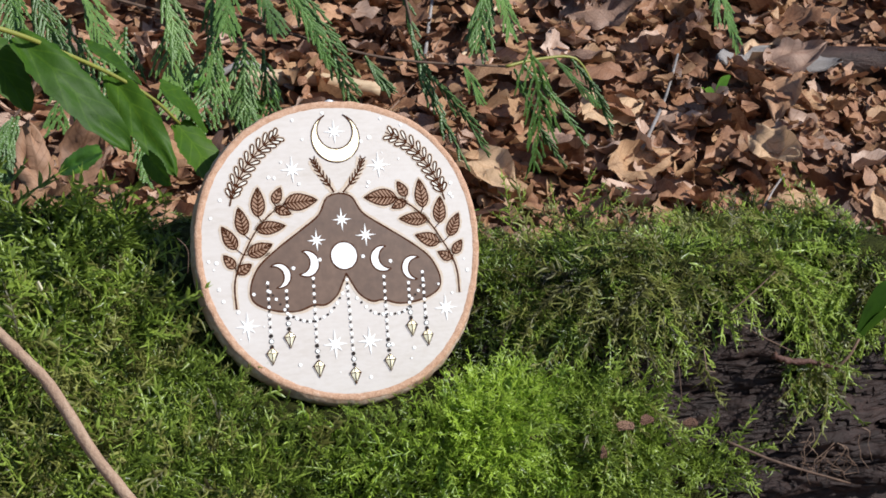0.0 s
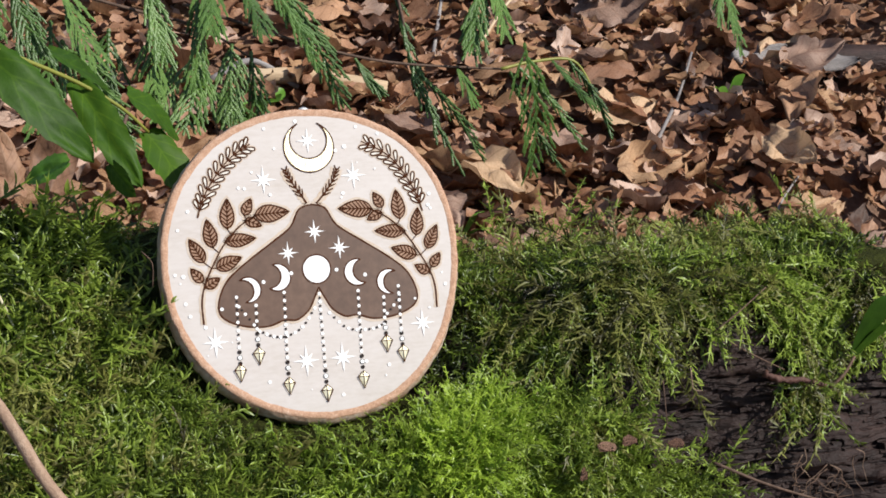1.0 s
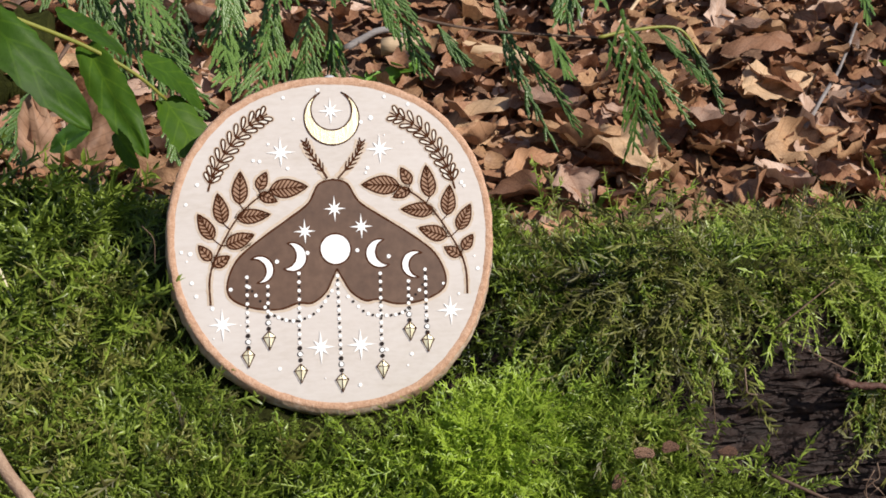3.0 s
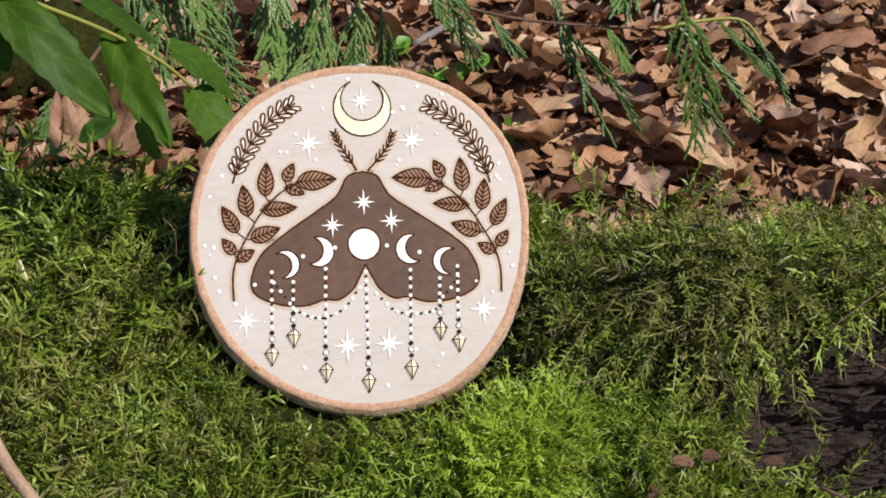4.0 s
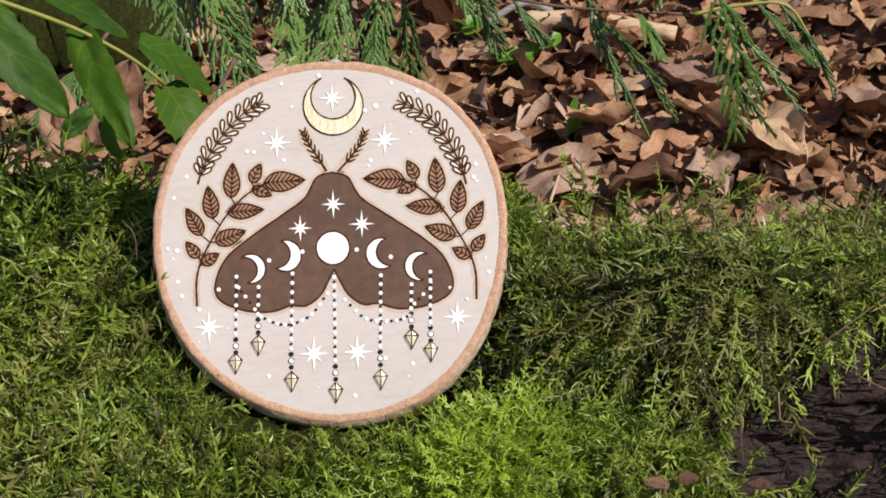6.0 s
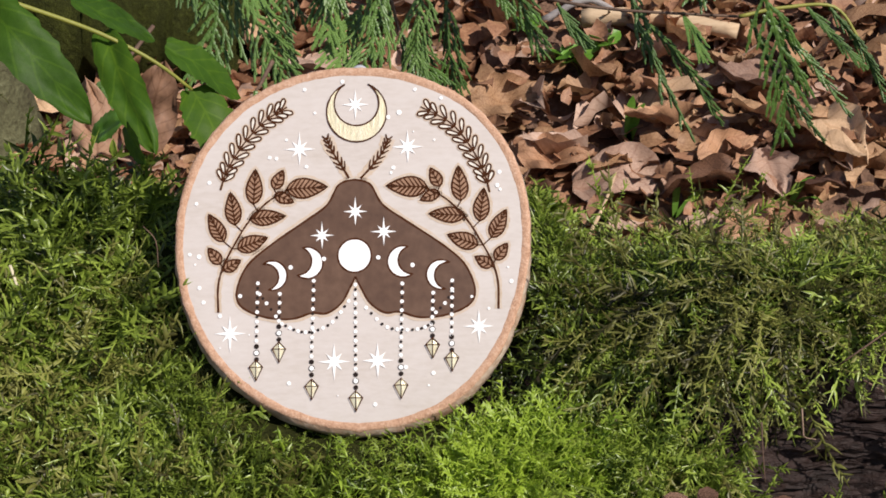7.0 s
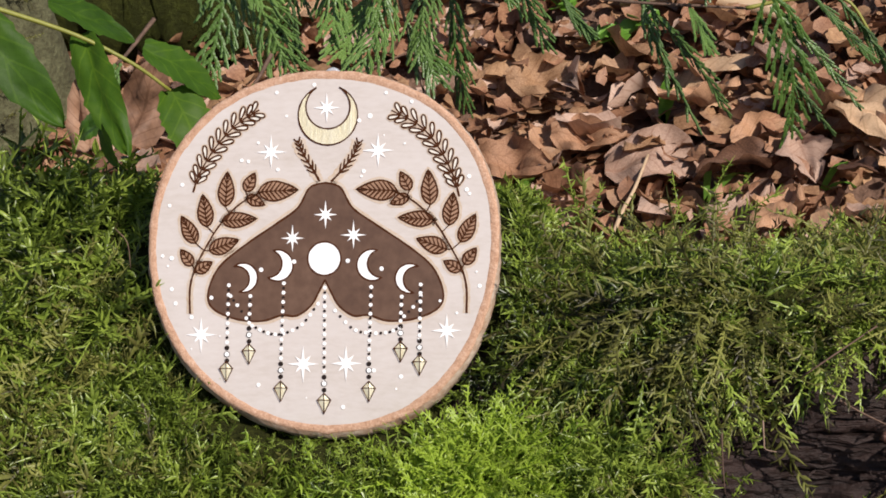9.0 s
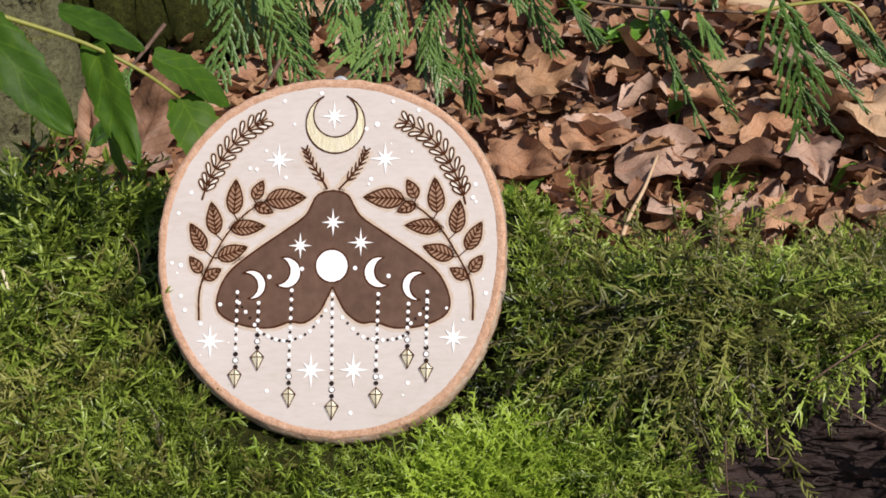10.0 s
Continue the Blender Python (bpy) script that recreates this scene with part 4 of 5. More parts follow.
# two dry leaves caught on the crest of the log
for base, tip, size, label in (((-0.136, 0.115, -0.022), (-0.143, 0.141, 0.006), 0.022, "dry tan leaf caught on the mossy log's crest"), ((-0.118, 0.125, -0.024), (-0.104, 0.150, 0.012), 0.026, "pale brown leaf caught on the mossy log's crest")):
    b, t = Vector(base), Vector(tip)
    x = (t - b).normalized()
    z = Vector((0.15, -math.cos(LEAN), math.sin(LEAN)))
    z = (z - x * z.dot(x)).normalized()
    m = Matrix((x, z.cross(x), z)).transposed().to_4x4()
    m.translation = b
    me = leaf_mesh("dead_leaf", M_SHADELEAF, [(leaf_blade((t - b).length, size, 0, 0.6, -0.5, 0.22, int(size * 1000), 12, 8, 0.03, 0.1, 0.6), m)])
    tagged(new("dead_leaf", me), label, "leaf", "fallen leaves")


def rod(name, pts, r0, r1, material, label, category, group="", n=14, lump=0.12):
    geo = Geo()
    tube(geo, curve(pts, n), r0, r1, 8, lump)
    return thing(name, geo, material, label, category, group, smooth=True)


def on_ground(x, y, up=0.02):
    return (x, y, float(ground_z(x, y)) + up)


# sticks in the litter
for i in range(46):
    x, y, a, l = r.uniform(-0.7, 1.1), r.uniform(0.45, 1.3), r.uniform(0, math.pi), r.uniform(0.05, 0.22)
    d = (math.cos(a) * l / 2, math.sin(a) * l / 2)
    pts = [on_ground(x + d[0] * s, y + d[1] * s + r.uniform(-0.006, 0.006), r.uniform(0.022, 0.04)) for s in (-1, -0.4, 0.3, 1)]
    rad = r.uniform(0.0008, 0.0026)
    rod("fallen_twig", pts, rad, rad * 0.6, r.choice((M_TWIG, M_TWIG, M_PALE, M_GREY)), "thin dry twig lying in the leaf litter", "twig", "twigs in the litter", 9)
rod("pale_branch", [on_ground(0.140, 0.772, 0.026), on_ground(0.206, 0.764, 0.030), on_ground(0.276, 0.744, 0.024)], 0.009, 0.007, M_PALE, "pale barkless branch piece lying in the leaf litter", "branch")
rod("curved_twig", [on_ground(0.105, 0.775, 0.024), on_ground(0.148, 0.782, 0.034), on_ground(0.190, 0.758, 0.024)], 0.0036, 0.0028, M_GREY, "bent grey twig lying in the leaf litter", "twig")
# dark rod along the dark band at the litter's right
rod("dark_branch", [on_ground(0.70, 0.705, 0.012), on_ground(0.85, 0.68, 0.02), on_ground(1.10, 0.64, 0.02)], 0.020, 0.016, M_WOOD, "dark branch half buried in leaves", "branch")
# added dark mass standing in for the shaded void behind the leaves
rod("rotten_log", [on_ground(-0.75, 0.90, 0.03), on_ground(-0.48, 0.86, 0.035), on_ground(-0.30, 0.83, 0.03), on_ground(-0.17, 0.815, 0.02)], 0.075, 0.055, M_FELT, "dark log-shaped filler for the shaded void in the leaf litter", "log", n=40, lump=0.16)
for x, y, size, turn in ((0.626, 0.690, 0.06, 10), (0.704, 0.676, 0.05, -20), (0.07, 0.93, 0.055, 30)):
    ob = tagged(new("grey_bark_chip", leaf_mesh("grey_bark_chip", M_GREY, [(leaf_blade(1, 0.5, 0, 0.5, -0.5, 0.12, int(x * 90)), Matrix.Identity(4))])), "curled grey bark chip lying among dead leaves", "bark", "bark chips")
    ob.modifiers.new("thickness", "SOLIDIFY").thickness = 0.08
    ob.matrix_world = pose(x, y, float(ground_z(x, y)) + 0.035, 30, 0, turn) @ Matrix.Scale(size, 4)


# small green plants on the forest floor
def clover(x, y, size):
    base = Vector(on_ground(x, y, 0.0))
    ob = empty("clover", "small bright green three-leaved clover in the litter", "plant", "seedlings")
    for s in range(2):
        head = base + Vector((r.uniform(-0.02, 0.02), r.uniform(-0.012, 0.0), 0.018 + 0.008 * s))
        geo = Geo()
        tube(geo, curve([base, (base + head) / 2 + Vector((0.004, 0, 0)), head], 6), 0.0006, 0.0005, 5)
        part("stalk", geo, M_STEM, ob)
        for k in range(3):
            me = leaf_mesh("leaflet", M_SEED, [(leaf_blade(size, size * 0.9, 0, 0.1, 0.25, 0.02, k, 6, 4), Matrix.Translation(head) @ pose(0, 0, 0, 25, -15, 120 * k + 40 * s))])
            leaf = new("leaflet", me)
            leaf.parent = ob


for x, y, size in ((0.158, 0.746, 0.019), (0.137, 0.738, 0.018), (0.106, 0.775, 0.016)):
    clover(x, y, size)


def seedling(base, blades, label, category="plant", material=None):
    """A short stem with strap-shaped leaves: (tip offset, width)."""
    base = Vector(base)
    ob = empty("seedling", label, category, "seedlings")
    for tip, width in blades:
        line = curve([base, base + Vector(tip) * 0.55 + Vector((0, 0, 0.010)), base + Vector(tip)], 8)
        geo, verts = Geo(), []
        for i, q in enumerate(line):
            h = width / 2 * math.sin(math.pi * min(1, 0.12 + 0.88 * i / 8)) ** 0.8
            verts += [q + Vector((-h, 0, 0.002)), q, q + Vector((h, 0, 0.002))]
        faces = [(3 * i + j, 3 * i + j + 1, 3 * i + j + 4, 3 * i + j + 3) for i in range(8) for j in range(2)]
        geo.add(verts, faces)
        part("leaf", geo, material or M_SEED, ob, smooth=True)
    return ob


seedling(on_ground(0.205, 0.560, 0.012), (((0.036, 0.0, 0.026), 0.008), ((0.002, 0.0, 0.034), 0.006)), "arching bright green seedling in the litter")
seedling(on_ground(0.172, 0.640, 0.012), (((0.004, 0.0, 0.052), 0.008), ((0.014, 0.0, 0.045), 0.008)), "upright bright green seedling in the litter")
seedling(on_ground(0.045, 0.575, 0.012), (((0.022, 0.0, 0.04), 0.008), ((-0.012, 0.0, 0.035), 0.008)), "young green seedling behind the log")
seedling(on_ground(0.29, 0.54, 0.012), (((0.022, 0.0, 0.035), 0.006), ((0.030, 0.0, 0.012), 0.006)), "small green seedling behind the log")
seedling(on_ground(0.60, 0.64, 0.015), (((0.01, 0.0, 0.035), 0.012), ((-0.02, 0.0, 0.02), 0.010)), "small green seedling among dead leaves")

# ---- the evergreen branch with glossy leaflets over the log ----
grape = empty("oregon_grape_branch", "glossy green Oregon grape branch arching over the log", "plant")
geo = Geo()
tube(geo, curve([(-0.1817, 0.027, 0.1113), (-0.1582, 0.033, 0.1010), (-0.1386, 0.041, 0.0893), (-0.1105, 0.0514, 0.0716), (-0.0886, 0.055, 0.0558), (-0.0742, 0.0582, 0.0404)], 20), 0.0014, 0.0008, 8)
part("stem", geo, M_STEM, grape, "yellow-green stem", smooth=True)


def grape_leaf(base, tip, width, roll, seed, curl=0.12):
    b, t = Vector(base), Vector(tip)
    d = t - b
    x = d.normalized()
    out = Vector((0, -math.cos(LEAN), math.sin(LEAN)))
    z = (out - x * out.dot(x)).normalized()
    z.rotate(Matrix.Rotation(radians(roll), 3, x))
    y = z.cross(x)
    m = Matrix((x, y, z)).transposed().to_4x4()
    m.translation = b
    me = leaf_mesh("leaflet", M_SEED if seed == 6 else M_GRAPE, [(leaf_blade(d.length, width, 0, -curl, 0.18, 0.045, seed, 24, 8, 0.042, 0.06, 0.58), m)])
    leaf = new("leaflet", me)
    leaf.parent = grape


for base, tip, width, roll, seed in (
    ((-0.1582, 0.039, 0.0990), (-0.1072, 0.0056, 0.0514), 0.0235, -15, 1),
    ((-0.1105, 0.0574, 0.0703), (-0.0849, 0.0119, 0.0340), 0.018, 5, 2),
    ((-0.1215, 0.0570, 0.0855), (-0.0905, 0.0745, 0.0581), 0.018, -50, 3),
    ((-0.0835, 0.0615, 0.0610), (-0.0541, 0.0737, 0.0291), 0.0185, -45, 4),
    ((-0.0742, 0.0612, 0.0401), (-0.0560, 0.0360, 0.0120), 0.024, -32, 5),
    ((-0.1118, 0.0756, 0.0193), (-0.1326, 0.0880, 0.0010), 0.012, 10, 6),
    ((-0.0985, 0.0250, 0.0400), (-0.0886, 0.0094, 0.0290), 0.012, 50, 7),
    ((-0.1751, 0.0500, 0.0952), (-0.1519, 0.0300, 0.0633), 0.022, -20, 8),
):
    grape_leaf(base, tip, width, roll, seed)

# ---- cedar sprays hanging behind the slice ----
def cedar_spray(parent, base, tip, width, r, dense=9, thick=1.15, subs=4, fan=1.0):
    """A flat drooping spray: a main shoot with two rows of scaly side shoots."""
    b, t = Vector(base), Vector(tip)
    d = t - b
    out = Vector((r.uniform(-0.5, 0.5), -0.8, 0.35)).normalized()
    out = (out - d.normalized() * out.dot(d.normalized())).normalized()
    side = out.cross(d.normalized())
    line = curve([b, b + d * 0.5 + side * r.uniform(-0.06, 0.06) * d.length + out * 0.03 * d.length, t], 20)
    geo = Geo()

    def shoot(pts, w0, w1):
        verts, faces = [], []
        n = len(pts)
        for i, q in enumerate(pts):
            e = (pts[min(i + 1, n - 1)] - pts[max(i - 1, 0)]).normalized()
            s = out.cross(e).normalized()
            w = (w0 + (w1 - w0) * i / (n - 1)) * (1.25 if i % 2 else 0.72)
            verts += [q + s * w, q + out * w * 0.45, q - s * w, q - out * w * 0.45]
        for i in range(n - 1):
            for k in range(4):
                faces.append((4 * i + k, 4 * i + (k + 1) % 4, 4 * i + 4 + (k + 1) % 4, 4 * i + 4 + k))
        faces.append((4 * n - 4, 4 * n - 3, 4 * n - 2, 4 * n - 1))
        geo.add(verts, faces)

    shoot(curve(line, 40), 0.0012 * thick, 0.0007 * thick)
    for k in range(dense * 2):
        u = 0.06 + 0.9 * k / (dense * 2)
        sg = 1 if k % 2 else -1
        p = line[int(u * 20)].lerp(line[min(20, int(u * 20) + 1)], u * 20 % 1)
        long = width * (0.35 + 0.75 * math.sin(math.pi * min(1, 0.25 + 0.75 * u))) * 0.8 * r.uniform(0.6, 1.25)
        e = (d.normalized() * r.uniform(0.8, 1.1) + side * sg * fan * r.uniform(0.38, 0.62) + out * r.uniform(-0.25, 0.25)).normalized()
        end = p + e * long + d.normalized() * long * 0.25
        pts = curve([p, p + e * long * 0.5, end], 12)
        shoot(pts, 0.0010 * thick, 0.0006 * thick)
        if long > 0.010:
            for q, g in ((3, 1), (5, -1), (7, 1), (9, -1))[:subs]:
                f = (e * 0.8 + side * sg * g * 0.35 + d.normalized() * (0.45 if g * sg < 0 else 0.1)).normalized()
                l = long * 0.34 * r.uniform(0.7, 1.2) * (1.2 - q / 14)
                shoot(curve([pts[q], pts[q] + f * l * 0.5, pts[q] + f * l + d.normalized() * l * 0.15], 6), 0.0009 * thick, 0.0005 * thick)
    part("spray", geo, M_CEDAR, parent)


def cedar_branch(label, twigs, sprays, twig_material, words):
    branch = empty("cedar_branch", label, "branch", "cedar branches")
    for line in twigs:
        geo = Geo()
        tube(geo, curve(line, 18), 0.0013, 0.0008, 7, 0.1)
        part("twig", geo, twig_material, branch, words, smooth=True)
    for base, tip, width, thick, fan in sprays:
        cedar_spray(branch, base, tip, width, r, 10, thick * 0.85, 4, fan)


r = random.Random(5)
# dense low branch behind the slice
cedar_branch("dense cedar branch with drooping green scaly sprays",
             [((-0.1322, 0.31, 0.033), (-0.09, 0.305, 0.026), (-0.04, 0.303, 0.012), (0.0, 0.302, 0.0), (0.035, 0.301, -0.022)),
              ((-0.004, 0.304, 0.04), (-0.002, 0.302, 0.0), (0.006, 0.296, -0.045), (0.014, 0.290, -0.082))],
             [((-0.0960, 0.3, 0.0083), (-0.1090, 0.26, -0.0520), 0.030, 1.3, 1.4),
              ((-0.0900, 0.3, -0.0050), (-0.0560, 0.26, -0.0620), 0.032, 1.4, 1.4),
              ((-0.0600, 0.3, 0.0020), (-0.0700, 0.28, -0.0560), 0.026, 1.2, 1.4),
              ((-0.0295, 0.3, 0.004), (-0.0343, 0.27, -0.032), 0.024, 1.3, 1.2),
              ((-0.0162, 0.3, -0.0218), (-0.0324, 0.27, -0.0483), 0.024, 1.3, 1.3),
              ((0.0000, 0.3, -0.0148), (-0.0200, 0.25, -0.0520), 0.030, 1.3, 1.5),
              ((0.0052, 0.3, -0.0395), (0.0245, 0.27, -0.0658), 0.024, 1.2, 1.2),
              ((0.0199, 0.3, -0.0100), (0.0154, 0.27, -0.051), 0.024, 1.3, 1.2),
              ((0.0328, 0.3, -0.0156), (0.0419, 0.27, -0.0847), 0.020, 1.2, 0.9)],
             M_TWIG, "thin reddish brown twig")
# sprays hanging higher up
cedar_branch("cedar branch end with loose drooping green sprays",
             [((-0.14, 0.302, 0.036), (-0.09, 0.3, 0.0335), (-0.036, 0.3, 0.033), (0.005, 0.3, 0.033), (0.03, 0.3, 0.032))],
             [((-0.0901, 0.3, 0.0323), (-0.0712, 0.27, -0.0102), 0.026, 1.2, 0.9),
              ((-0.1201, 0.3, 0.0325), (-0.1049, 0.27, -0.0055), 0.024, 1.2, 0.9),
              ((-0.0359, 0.3, 0.0317), (-0.0275, 0.27, -0.0114), 0.022, 1.2, 0.9),
              ((-0.0049, 0.3, 0.0298), (-0.0104, 0.27, -0.0398), 0.020, 1.2, 0.8),
              ((0.0051, 0.3, 0.0313), (-0.0005, 0.27, 0.0074), 0.020, 1.2, 1.0),
              ((0.0261, 0.3, 0.0311), (0.0342, 0.27, 0.0067), 0.020, 1.2, 1.0),
              ((-0.1322, 0.3, 0.0327), (-0.1325, 0.27, 0.0102), 0.022, 1.2, 1.0)],
             M_TWIG, "thin brown twig")
# the long branch that reaches out over the log, with its arching green end
cedar_branch("long cedar branch with hanging green sprays",
             [((-0.0131, 0.3, 0.0179), (0.0427, 0.29, 0.0009), (0.0799, 0.28, -0.0082), (0.1274, 0.275, -0.0168), (0.2012, 0.275, -0.0231)),
              ((0.042, 0.305, 0.045), (0.052, 0.295, 0.03), (0.062, 0.285, 0.0)),
              ((0.130, 0.33, 0.04), (0.138, 0.31, 0.005), (0.1458, 0.30, -0.03))],
             [((0.0497, 0.295, 0.0326), (0.0900, 0.268, -0.0450), 0.024, 1.35, 0.9),
              ((0.0420, 0.295, 0.0327), (0.0703, 0.265, -0.0161), 0.018, 1.25, 0.9),
              ((0.0969, 0.275, -0.0125), (0.1159, 0.265, -0.0360), 0.012, 1.0, 0.7),
              ((0.1340, 0.322, 0.0250), (0.1780, 0.2600, -0.0960), 0.017, 1.25, 0.55),
              ((0.1458, 0.300, -0.0300), (0.1950, 0.268, -0.0900), 0.014, 1.0, 0.55),
              ((0.1687, 0.276, -0.0200), (0.1813, 0.265, -0.0468), 0.012, 1.0, 0.7),
              ((0.2110, 0.264, 0.0000), (0.2310, 0.268, -0.1040), 0.032, 1.5, 1.15),
              ((0.2080, 0.275, -0.0250), (0.2553, 0.265, -0.1008), 0.012, 1.0, 0.6),
              ((0.2150, 0.276, -0.0230), (0.2689, 0.265, -0.0843), 0.012, 1.0, 0.6)],
             M_TWIG, "thin reddish brown twig")
cedar_branch("arching green tip of a cedar branch with thin sprays",
             [((0.2012, 0.275, -0.0231), (0.2260, 0.279, -0.0200), (0.2560, 0.280, -0.0205), (0.2720, 0.274, -0.0400))],
             [((0.2530, 0.280, -0.0200), (0.2887, 0.265, -0.0753), 0.011, 1.1, 0.6),
              ((0.2400, 0.280, -0.0195), (0.2760, 0.266, -0.0540), 0.010, 1.0, 0.6)],
             M_STEM, "green twig")
cedar_branch("cedar branch tip drooping above the leaf litter",
             [((0.175, 0.31, 0.05), (0.190, 0.295, 0.033), (0.1954, 0.295, 0.029))],
             [((0.1891, 0.295, 0.0313), (0.1758, 0.265, -0.0088), 0.022, 1.3, 0.9),
              ((0.1954, 0.295, 0.0312), (0.1978, 0.265, 0.0052), 0.018, 1.2, 0.9)],
             M_TWIG, "thin brown twig")
cedar_branch("pair of small hanging cedar sprays",
             [((0.376, 0.31, 0.055), (0.3715, 0.297, 0.035), (0.3690, 0.295, 0.029))],
             [((0.3715, 0.295, 0.0295), (0.3786, 0.265, -0.0139), 0.014, 1.2, 0.7),
              ((0.3690, 0.295, 0.0295), (0.3568, 0.265, 0.0083), 0.014, 1.1, 0.7)],
             M_TWIG, "thin brown twig")
cedar_branch("small cedar sprays low behind the mossy log",
             [((-0.125, 0.225, 0.0), (-0.138, 0.205, -0.012), (-0.1429, 0.2, -0.0151)), ((-0.060, 0.215, -0.018), (-0.066, 0.203, -0.026), (-0.0684, 0.2, -0.0283))],
             [((-0.1429, 0.2, -0.0151), (-0.1607, 0.17, -0.0354), 0.016, 1.2, 1.0),
              ((-0.1401, 0.2, -0.0145), (-0.1548, 0.17, -0.048), 0.016, 1.2, 1.0),
              ((-0.0684, 0.2, -0.0283), (-0.069, 0.17, -0.0481), 0.014, 1.2, 0.9)],
             M_TWIG, "thin brown twig")


# ---- odds and ends on the moss ----
rod("bare_stick", [(-0.2001, -0.075, 0.0303), (-0.1809, -0.09, 0.0114), (-0.169, -0.099, 0.0005), (-0.160, -0.107, -0.0096), (-0.1472, -0.124, -0.0294), (-0.131, -0.138, -0.0501), (-0.1164, -0.148, -0.0661)], 0.0024, 0.0029, M_STICK, "bare light brown stick leaning across the moss", "stick", n=30, lump=0.14)
rod("grass_blade", [(-0.153, 0.006, -0.018), (-0.149, -0.001, -0.026), (-0.145, -0.006, -0.036)], 0.0008, 0.0004, M_BLADE, "short dry pale grass blade on the moss", "grass blade", n=6)
rod("curled_fibre", [(-0.088, -0.010, 0.010), (-0.083, -0.012, 0.004), (-0.083, -0.014, -0.008)], 0.0002, 0.0002, M_TWIG, "fine pale plant fibre beside the wood slice", "fibre", n=6)


def chip(at, size, turn, label, material=M_CHIP):
    geo = Geo()
    rr = random.Random(int(abs(at[0]) * 9000))
    n = 9
    for y, k in ((-0.5, 0.75), (0.0, 1.0), (0.5, 0.7)):
        for i in range(n):
            a = 2 * math.pi * i / n
            geo.v.append((math.cos(a) * k * rr.uniform(0.75, 1.15), math.sin(a) * k * 0.5 * rr.uniform(0.55, 1.25), y * 0.16 + 0.30 * math.cos(a + 0.4) ** 2))
    for j in range(2):
        for i in range(n):
            q = (i + 1) % n
            geo.f.append((j * n + i, j * n + q, (j + 1) * n + q, (j + 1) * n + i))
    geo.f += [tuple(range(n))[::-1], tuple(2 * n + i for i in range(n))]
    ob = thing("bark_chip", geo, material, label, "bark chip", "chips in the moss", smooth=False)
    ob.matrix_world = pose(*at, 60, 0, turn) @ Matrix.Scale(size * 1.05, 4)


for at, size, turn, label, m in (((0.084, -0.086, -0.077), 0.0045, 20, "small reddish brown bark chip in the moss", M_CHIP), ((0.130, -0.094, -0.071), 0.0052, -10, "flat light brown bark chip in the moss", M_CHIP),
                                 ((0.142, -0.093, -0.069), 0.0050, 10, "small brown bark chip in the moss", M_CHIP), ((0.118, -0.098, -0.083), 0.0060, 40, "tan bark chip in the moss", M_CHIP),
                                 ((-0.0735, -0.0705, -0.0880), 0.0062, 70, "dark reddish seed husk lying in the moss", M_CHIP), ((0.174, -0.085, -0.080), 0.0048, 0, "brown bark chip on bare rotten wood", M_CHIP),
                                 ((-0.139, -0.078, -0.098), 0.0080, 30, "curled brown leaf scrap in the moss", M_CHIP)):
    chip(at, size, turn, label, m)
rod("dry_twig", [(0.195, -0.092, -0.090), (0.225, -0.102, -0.101), (0.265, -0.113, -0.112)], 0.0009, 0.0006, M_TWIG, "thin dry twig lying on the rotten wood", "twig", n=10)
r = random.Random(9)
for k in range(20):
    a = Vector((0.2555 + r.uniform(-0.018, 0.018), -0.1000 + r.uniform(-0.003, 0.003), -0.1008 + r.uniform(-0.006, 0.018)))
    pts = [a]
    for q in range(4):
        pts.append(pts[-1] + Vector((r.uniform(-0.006, 0.007), r.uniform(-0.0015, 0.0005), r.uniform(-0.008, 0.001))))
    rod("root_fibre", pts, 0.00030, 0.00014, M_TWIG, "fine dry root fibre on the rotten wood", "root", "dry roots", 12)
rod("bark_strip", [(0.2288, -0.0680, -0.0535), (0.2393, -0.0710, -0.0571), (0.2529, -0.0700, -0.0591), (0.2660, -0.0720, -0.0629)], 0.0018, 0.0012, M_REDROOT, "reddish brown rotten bark strip under the moss", "bark", n=26, lump=0.5)
for pts in (((0.1809, -0.0740, -0.0416), (0.1813, -0.0780, -0.0486), (0.1818, -0.0800, -0.0513), (0.1861, -0.0810, -0.0518)), ((0.1648, -0.0770, -0.0458), (0.1651, -0.0830, -0.0560), (0.1662, -0.0880, -0.0677))):
    rod("rootlet", pts, 0.0004, 0.0002, M_TWIG, "thin pale rootlet dangling from the moss", "root", "dry roots", 10)
rod("thin_twig", [(0.206, -0.066, -0.034), (0.220, -0.070, -0.041), (0.238, -0.072, -0.050)], 0.0005, 0.0003, M_TWIG, "thin brownish twig caught in the moss", "twig", n=10)
rod("brown_stem", [(0.196, -0.066, -0.026), (0.207, -0.066, -0.016), (0.224, -0.060, -0.006)], 0.0004, 0.0003, M_TWIG, "thin brown stem caught in the moss", "twig", n=8)
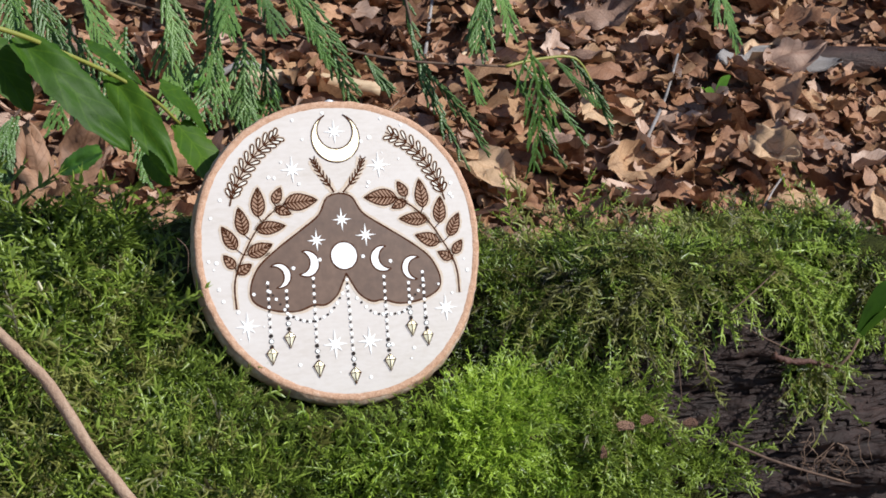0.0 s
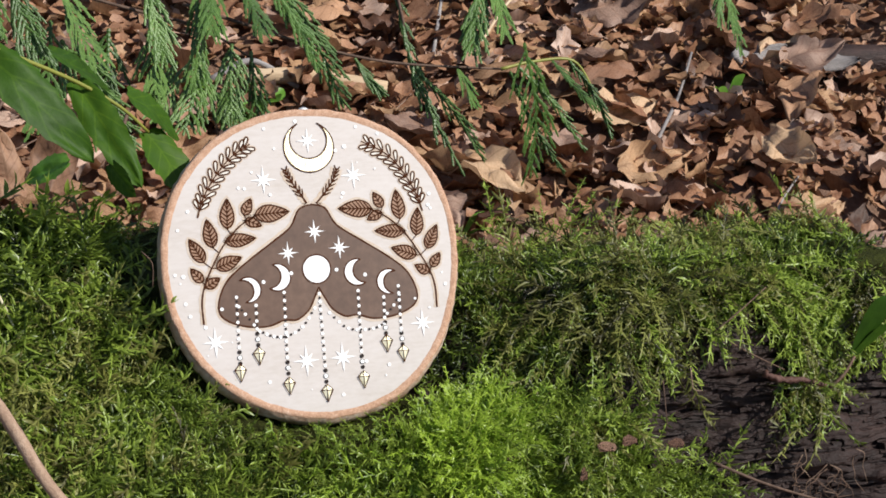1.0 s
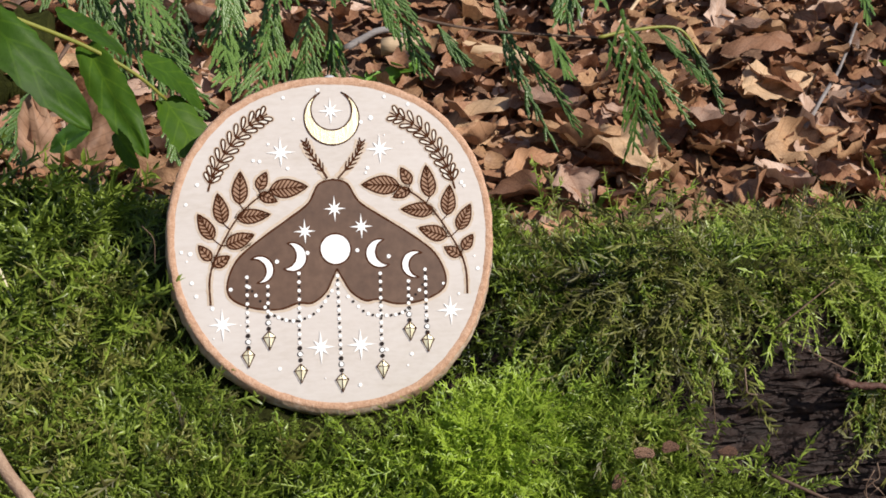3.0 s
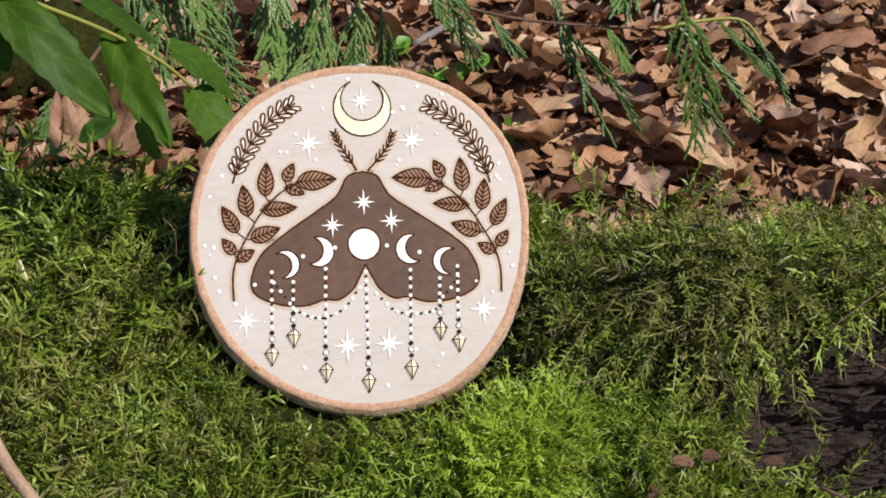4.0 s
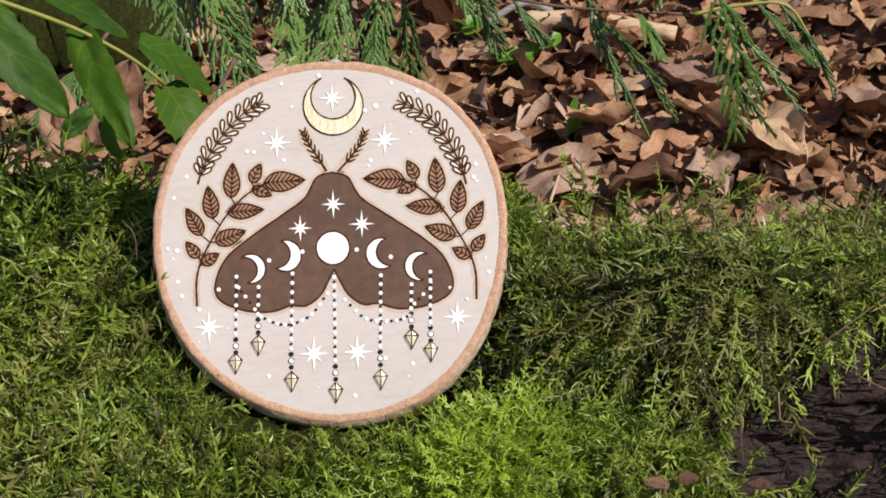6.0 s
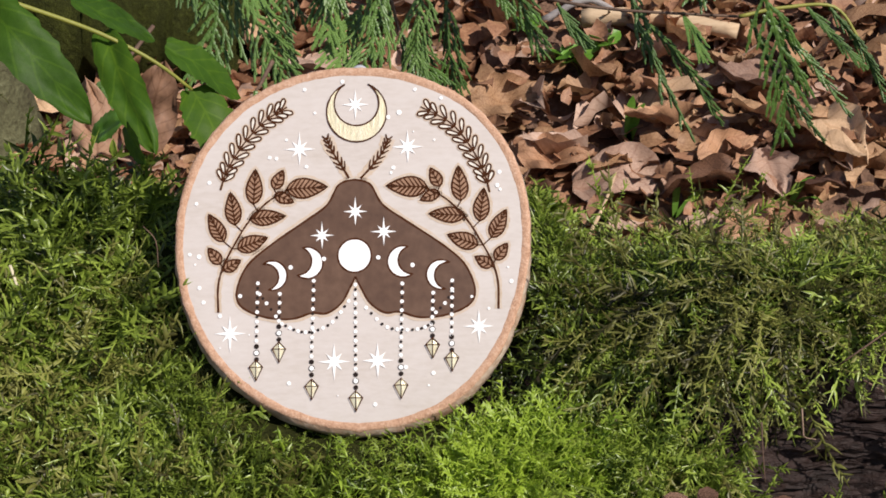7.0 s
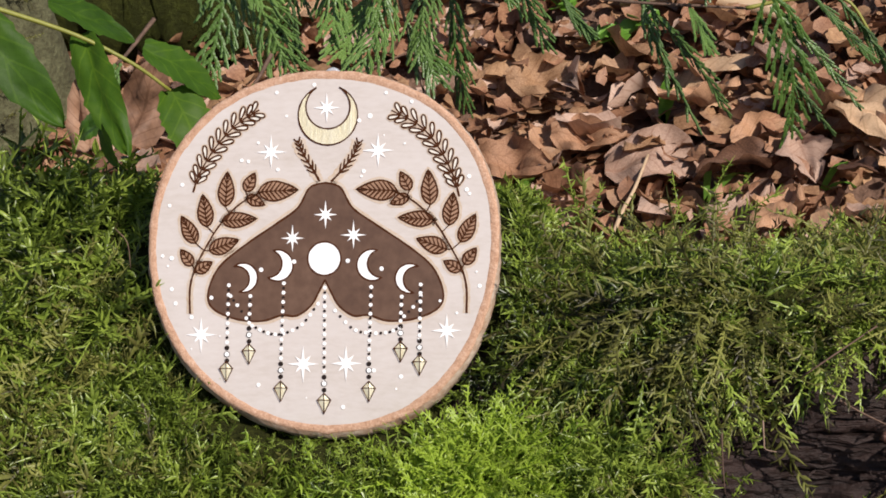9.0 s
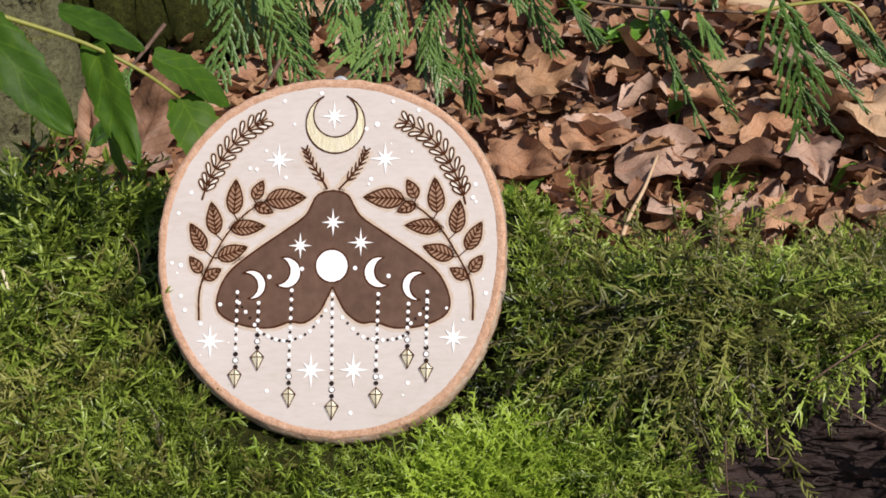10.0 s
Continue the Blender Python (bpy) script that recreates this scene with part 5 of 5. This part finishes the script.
sprout = seedling((0.284, -0.066, -0.050), (((0.020, 0.004, 0.034), 0.015), ((0.030, -0.002, 0.014), 0.009)), "small green sprout with a brown stem on the log", material=M_GRAPE)
geo = Geo()
tube(geo, curve([(0.270, -0.070, -0.066), (0.277, -0.070, -0.058), (0.284, -0.066, -0.050)], 8), 0.0011, 0.0008, 7)
part("stem", geo, M_TWIG, sprout, "brown stem", smooth=True)

# ---- mossy foot of a tree behind the log ----
tree = empty("tree_trunk", "mossy tree foot standing behind the log", "tree")
geo = Geo()
foot, n, rings = Vector((-0.475, 0.70, -0.40)), 48, 40
for j in range(rings + 1):
    h = j / rings
    for i in range(n):
        a = 2 * math.pi * i / n
        rad = (0.075 + 0.045 * (1 - h) ** 3) * (1 + 0.10 * math.sin(3 * a + 1) + 0.06 * math.sin(7 * a)) + 0.006 * noise.fractal(Vector((math.cos(a) * 5, math.sin(a) * 5, h * 14)), 0.8, 2.0, 4)
        geo.v.append((foot.x + rad * math.cos(a), foot.y + rad * math.sin(a), foot.z + h * 1.1))
geo.f = [(j * n + i, j * n + (i + 1) % n, (j + 1) * n + (i + 1) % n, (j + 1) * n + i) for j in range(rings) for i in range(n)]
geo.f.append(tuple(rings * n + i for i in range(n)))
M_TRUNK = surface("lichened_bark", [(0.018, 0.015, 0.008), (0.055, 0.050, 0.022), (0.12, 0.12, 0.058), (0.24, 0.24, 0.15)], 45, 0.9, 1.0, 5, spread=0, distance=0.006)
part("trunk", geo, M_TRUNK, tree, "bark grown over with olive moss and lichen", smooth=True)
k = 320
a, h = nrng.uniform(math.pi, 2 * math.pi, k), nrng.uniform(0.1, 0.75, k)
nor = np.stack([np.cos(a), np.sin(a), 0 * a], -1)
rad = (0.078 + 0.045 * (1 - h) ** 3)
root = np.array(foot)[None] + nor * rad[:, None] + np.stack([0 * a, 0 * a, h * 1.1], -1)
bed = moss("trunk_moss", "short olive moss on the tree foot", M_DRYMOSS, SHORT, root, nor * 0.6 - UP * 0.3 + jitter(k, 0.4), nor + jitter(k, 0.3), nrng.uniform(0.014, 0.026, k), 0.45 + nrng.normal(0, 0.1, k))
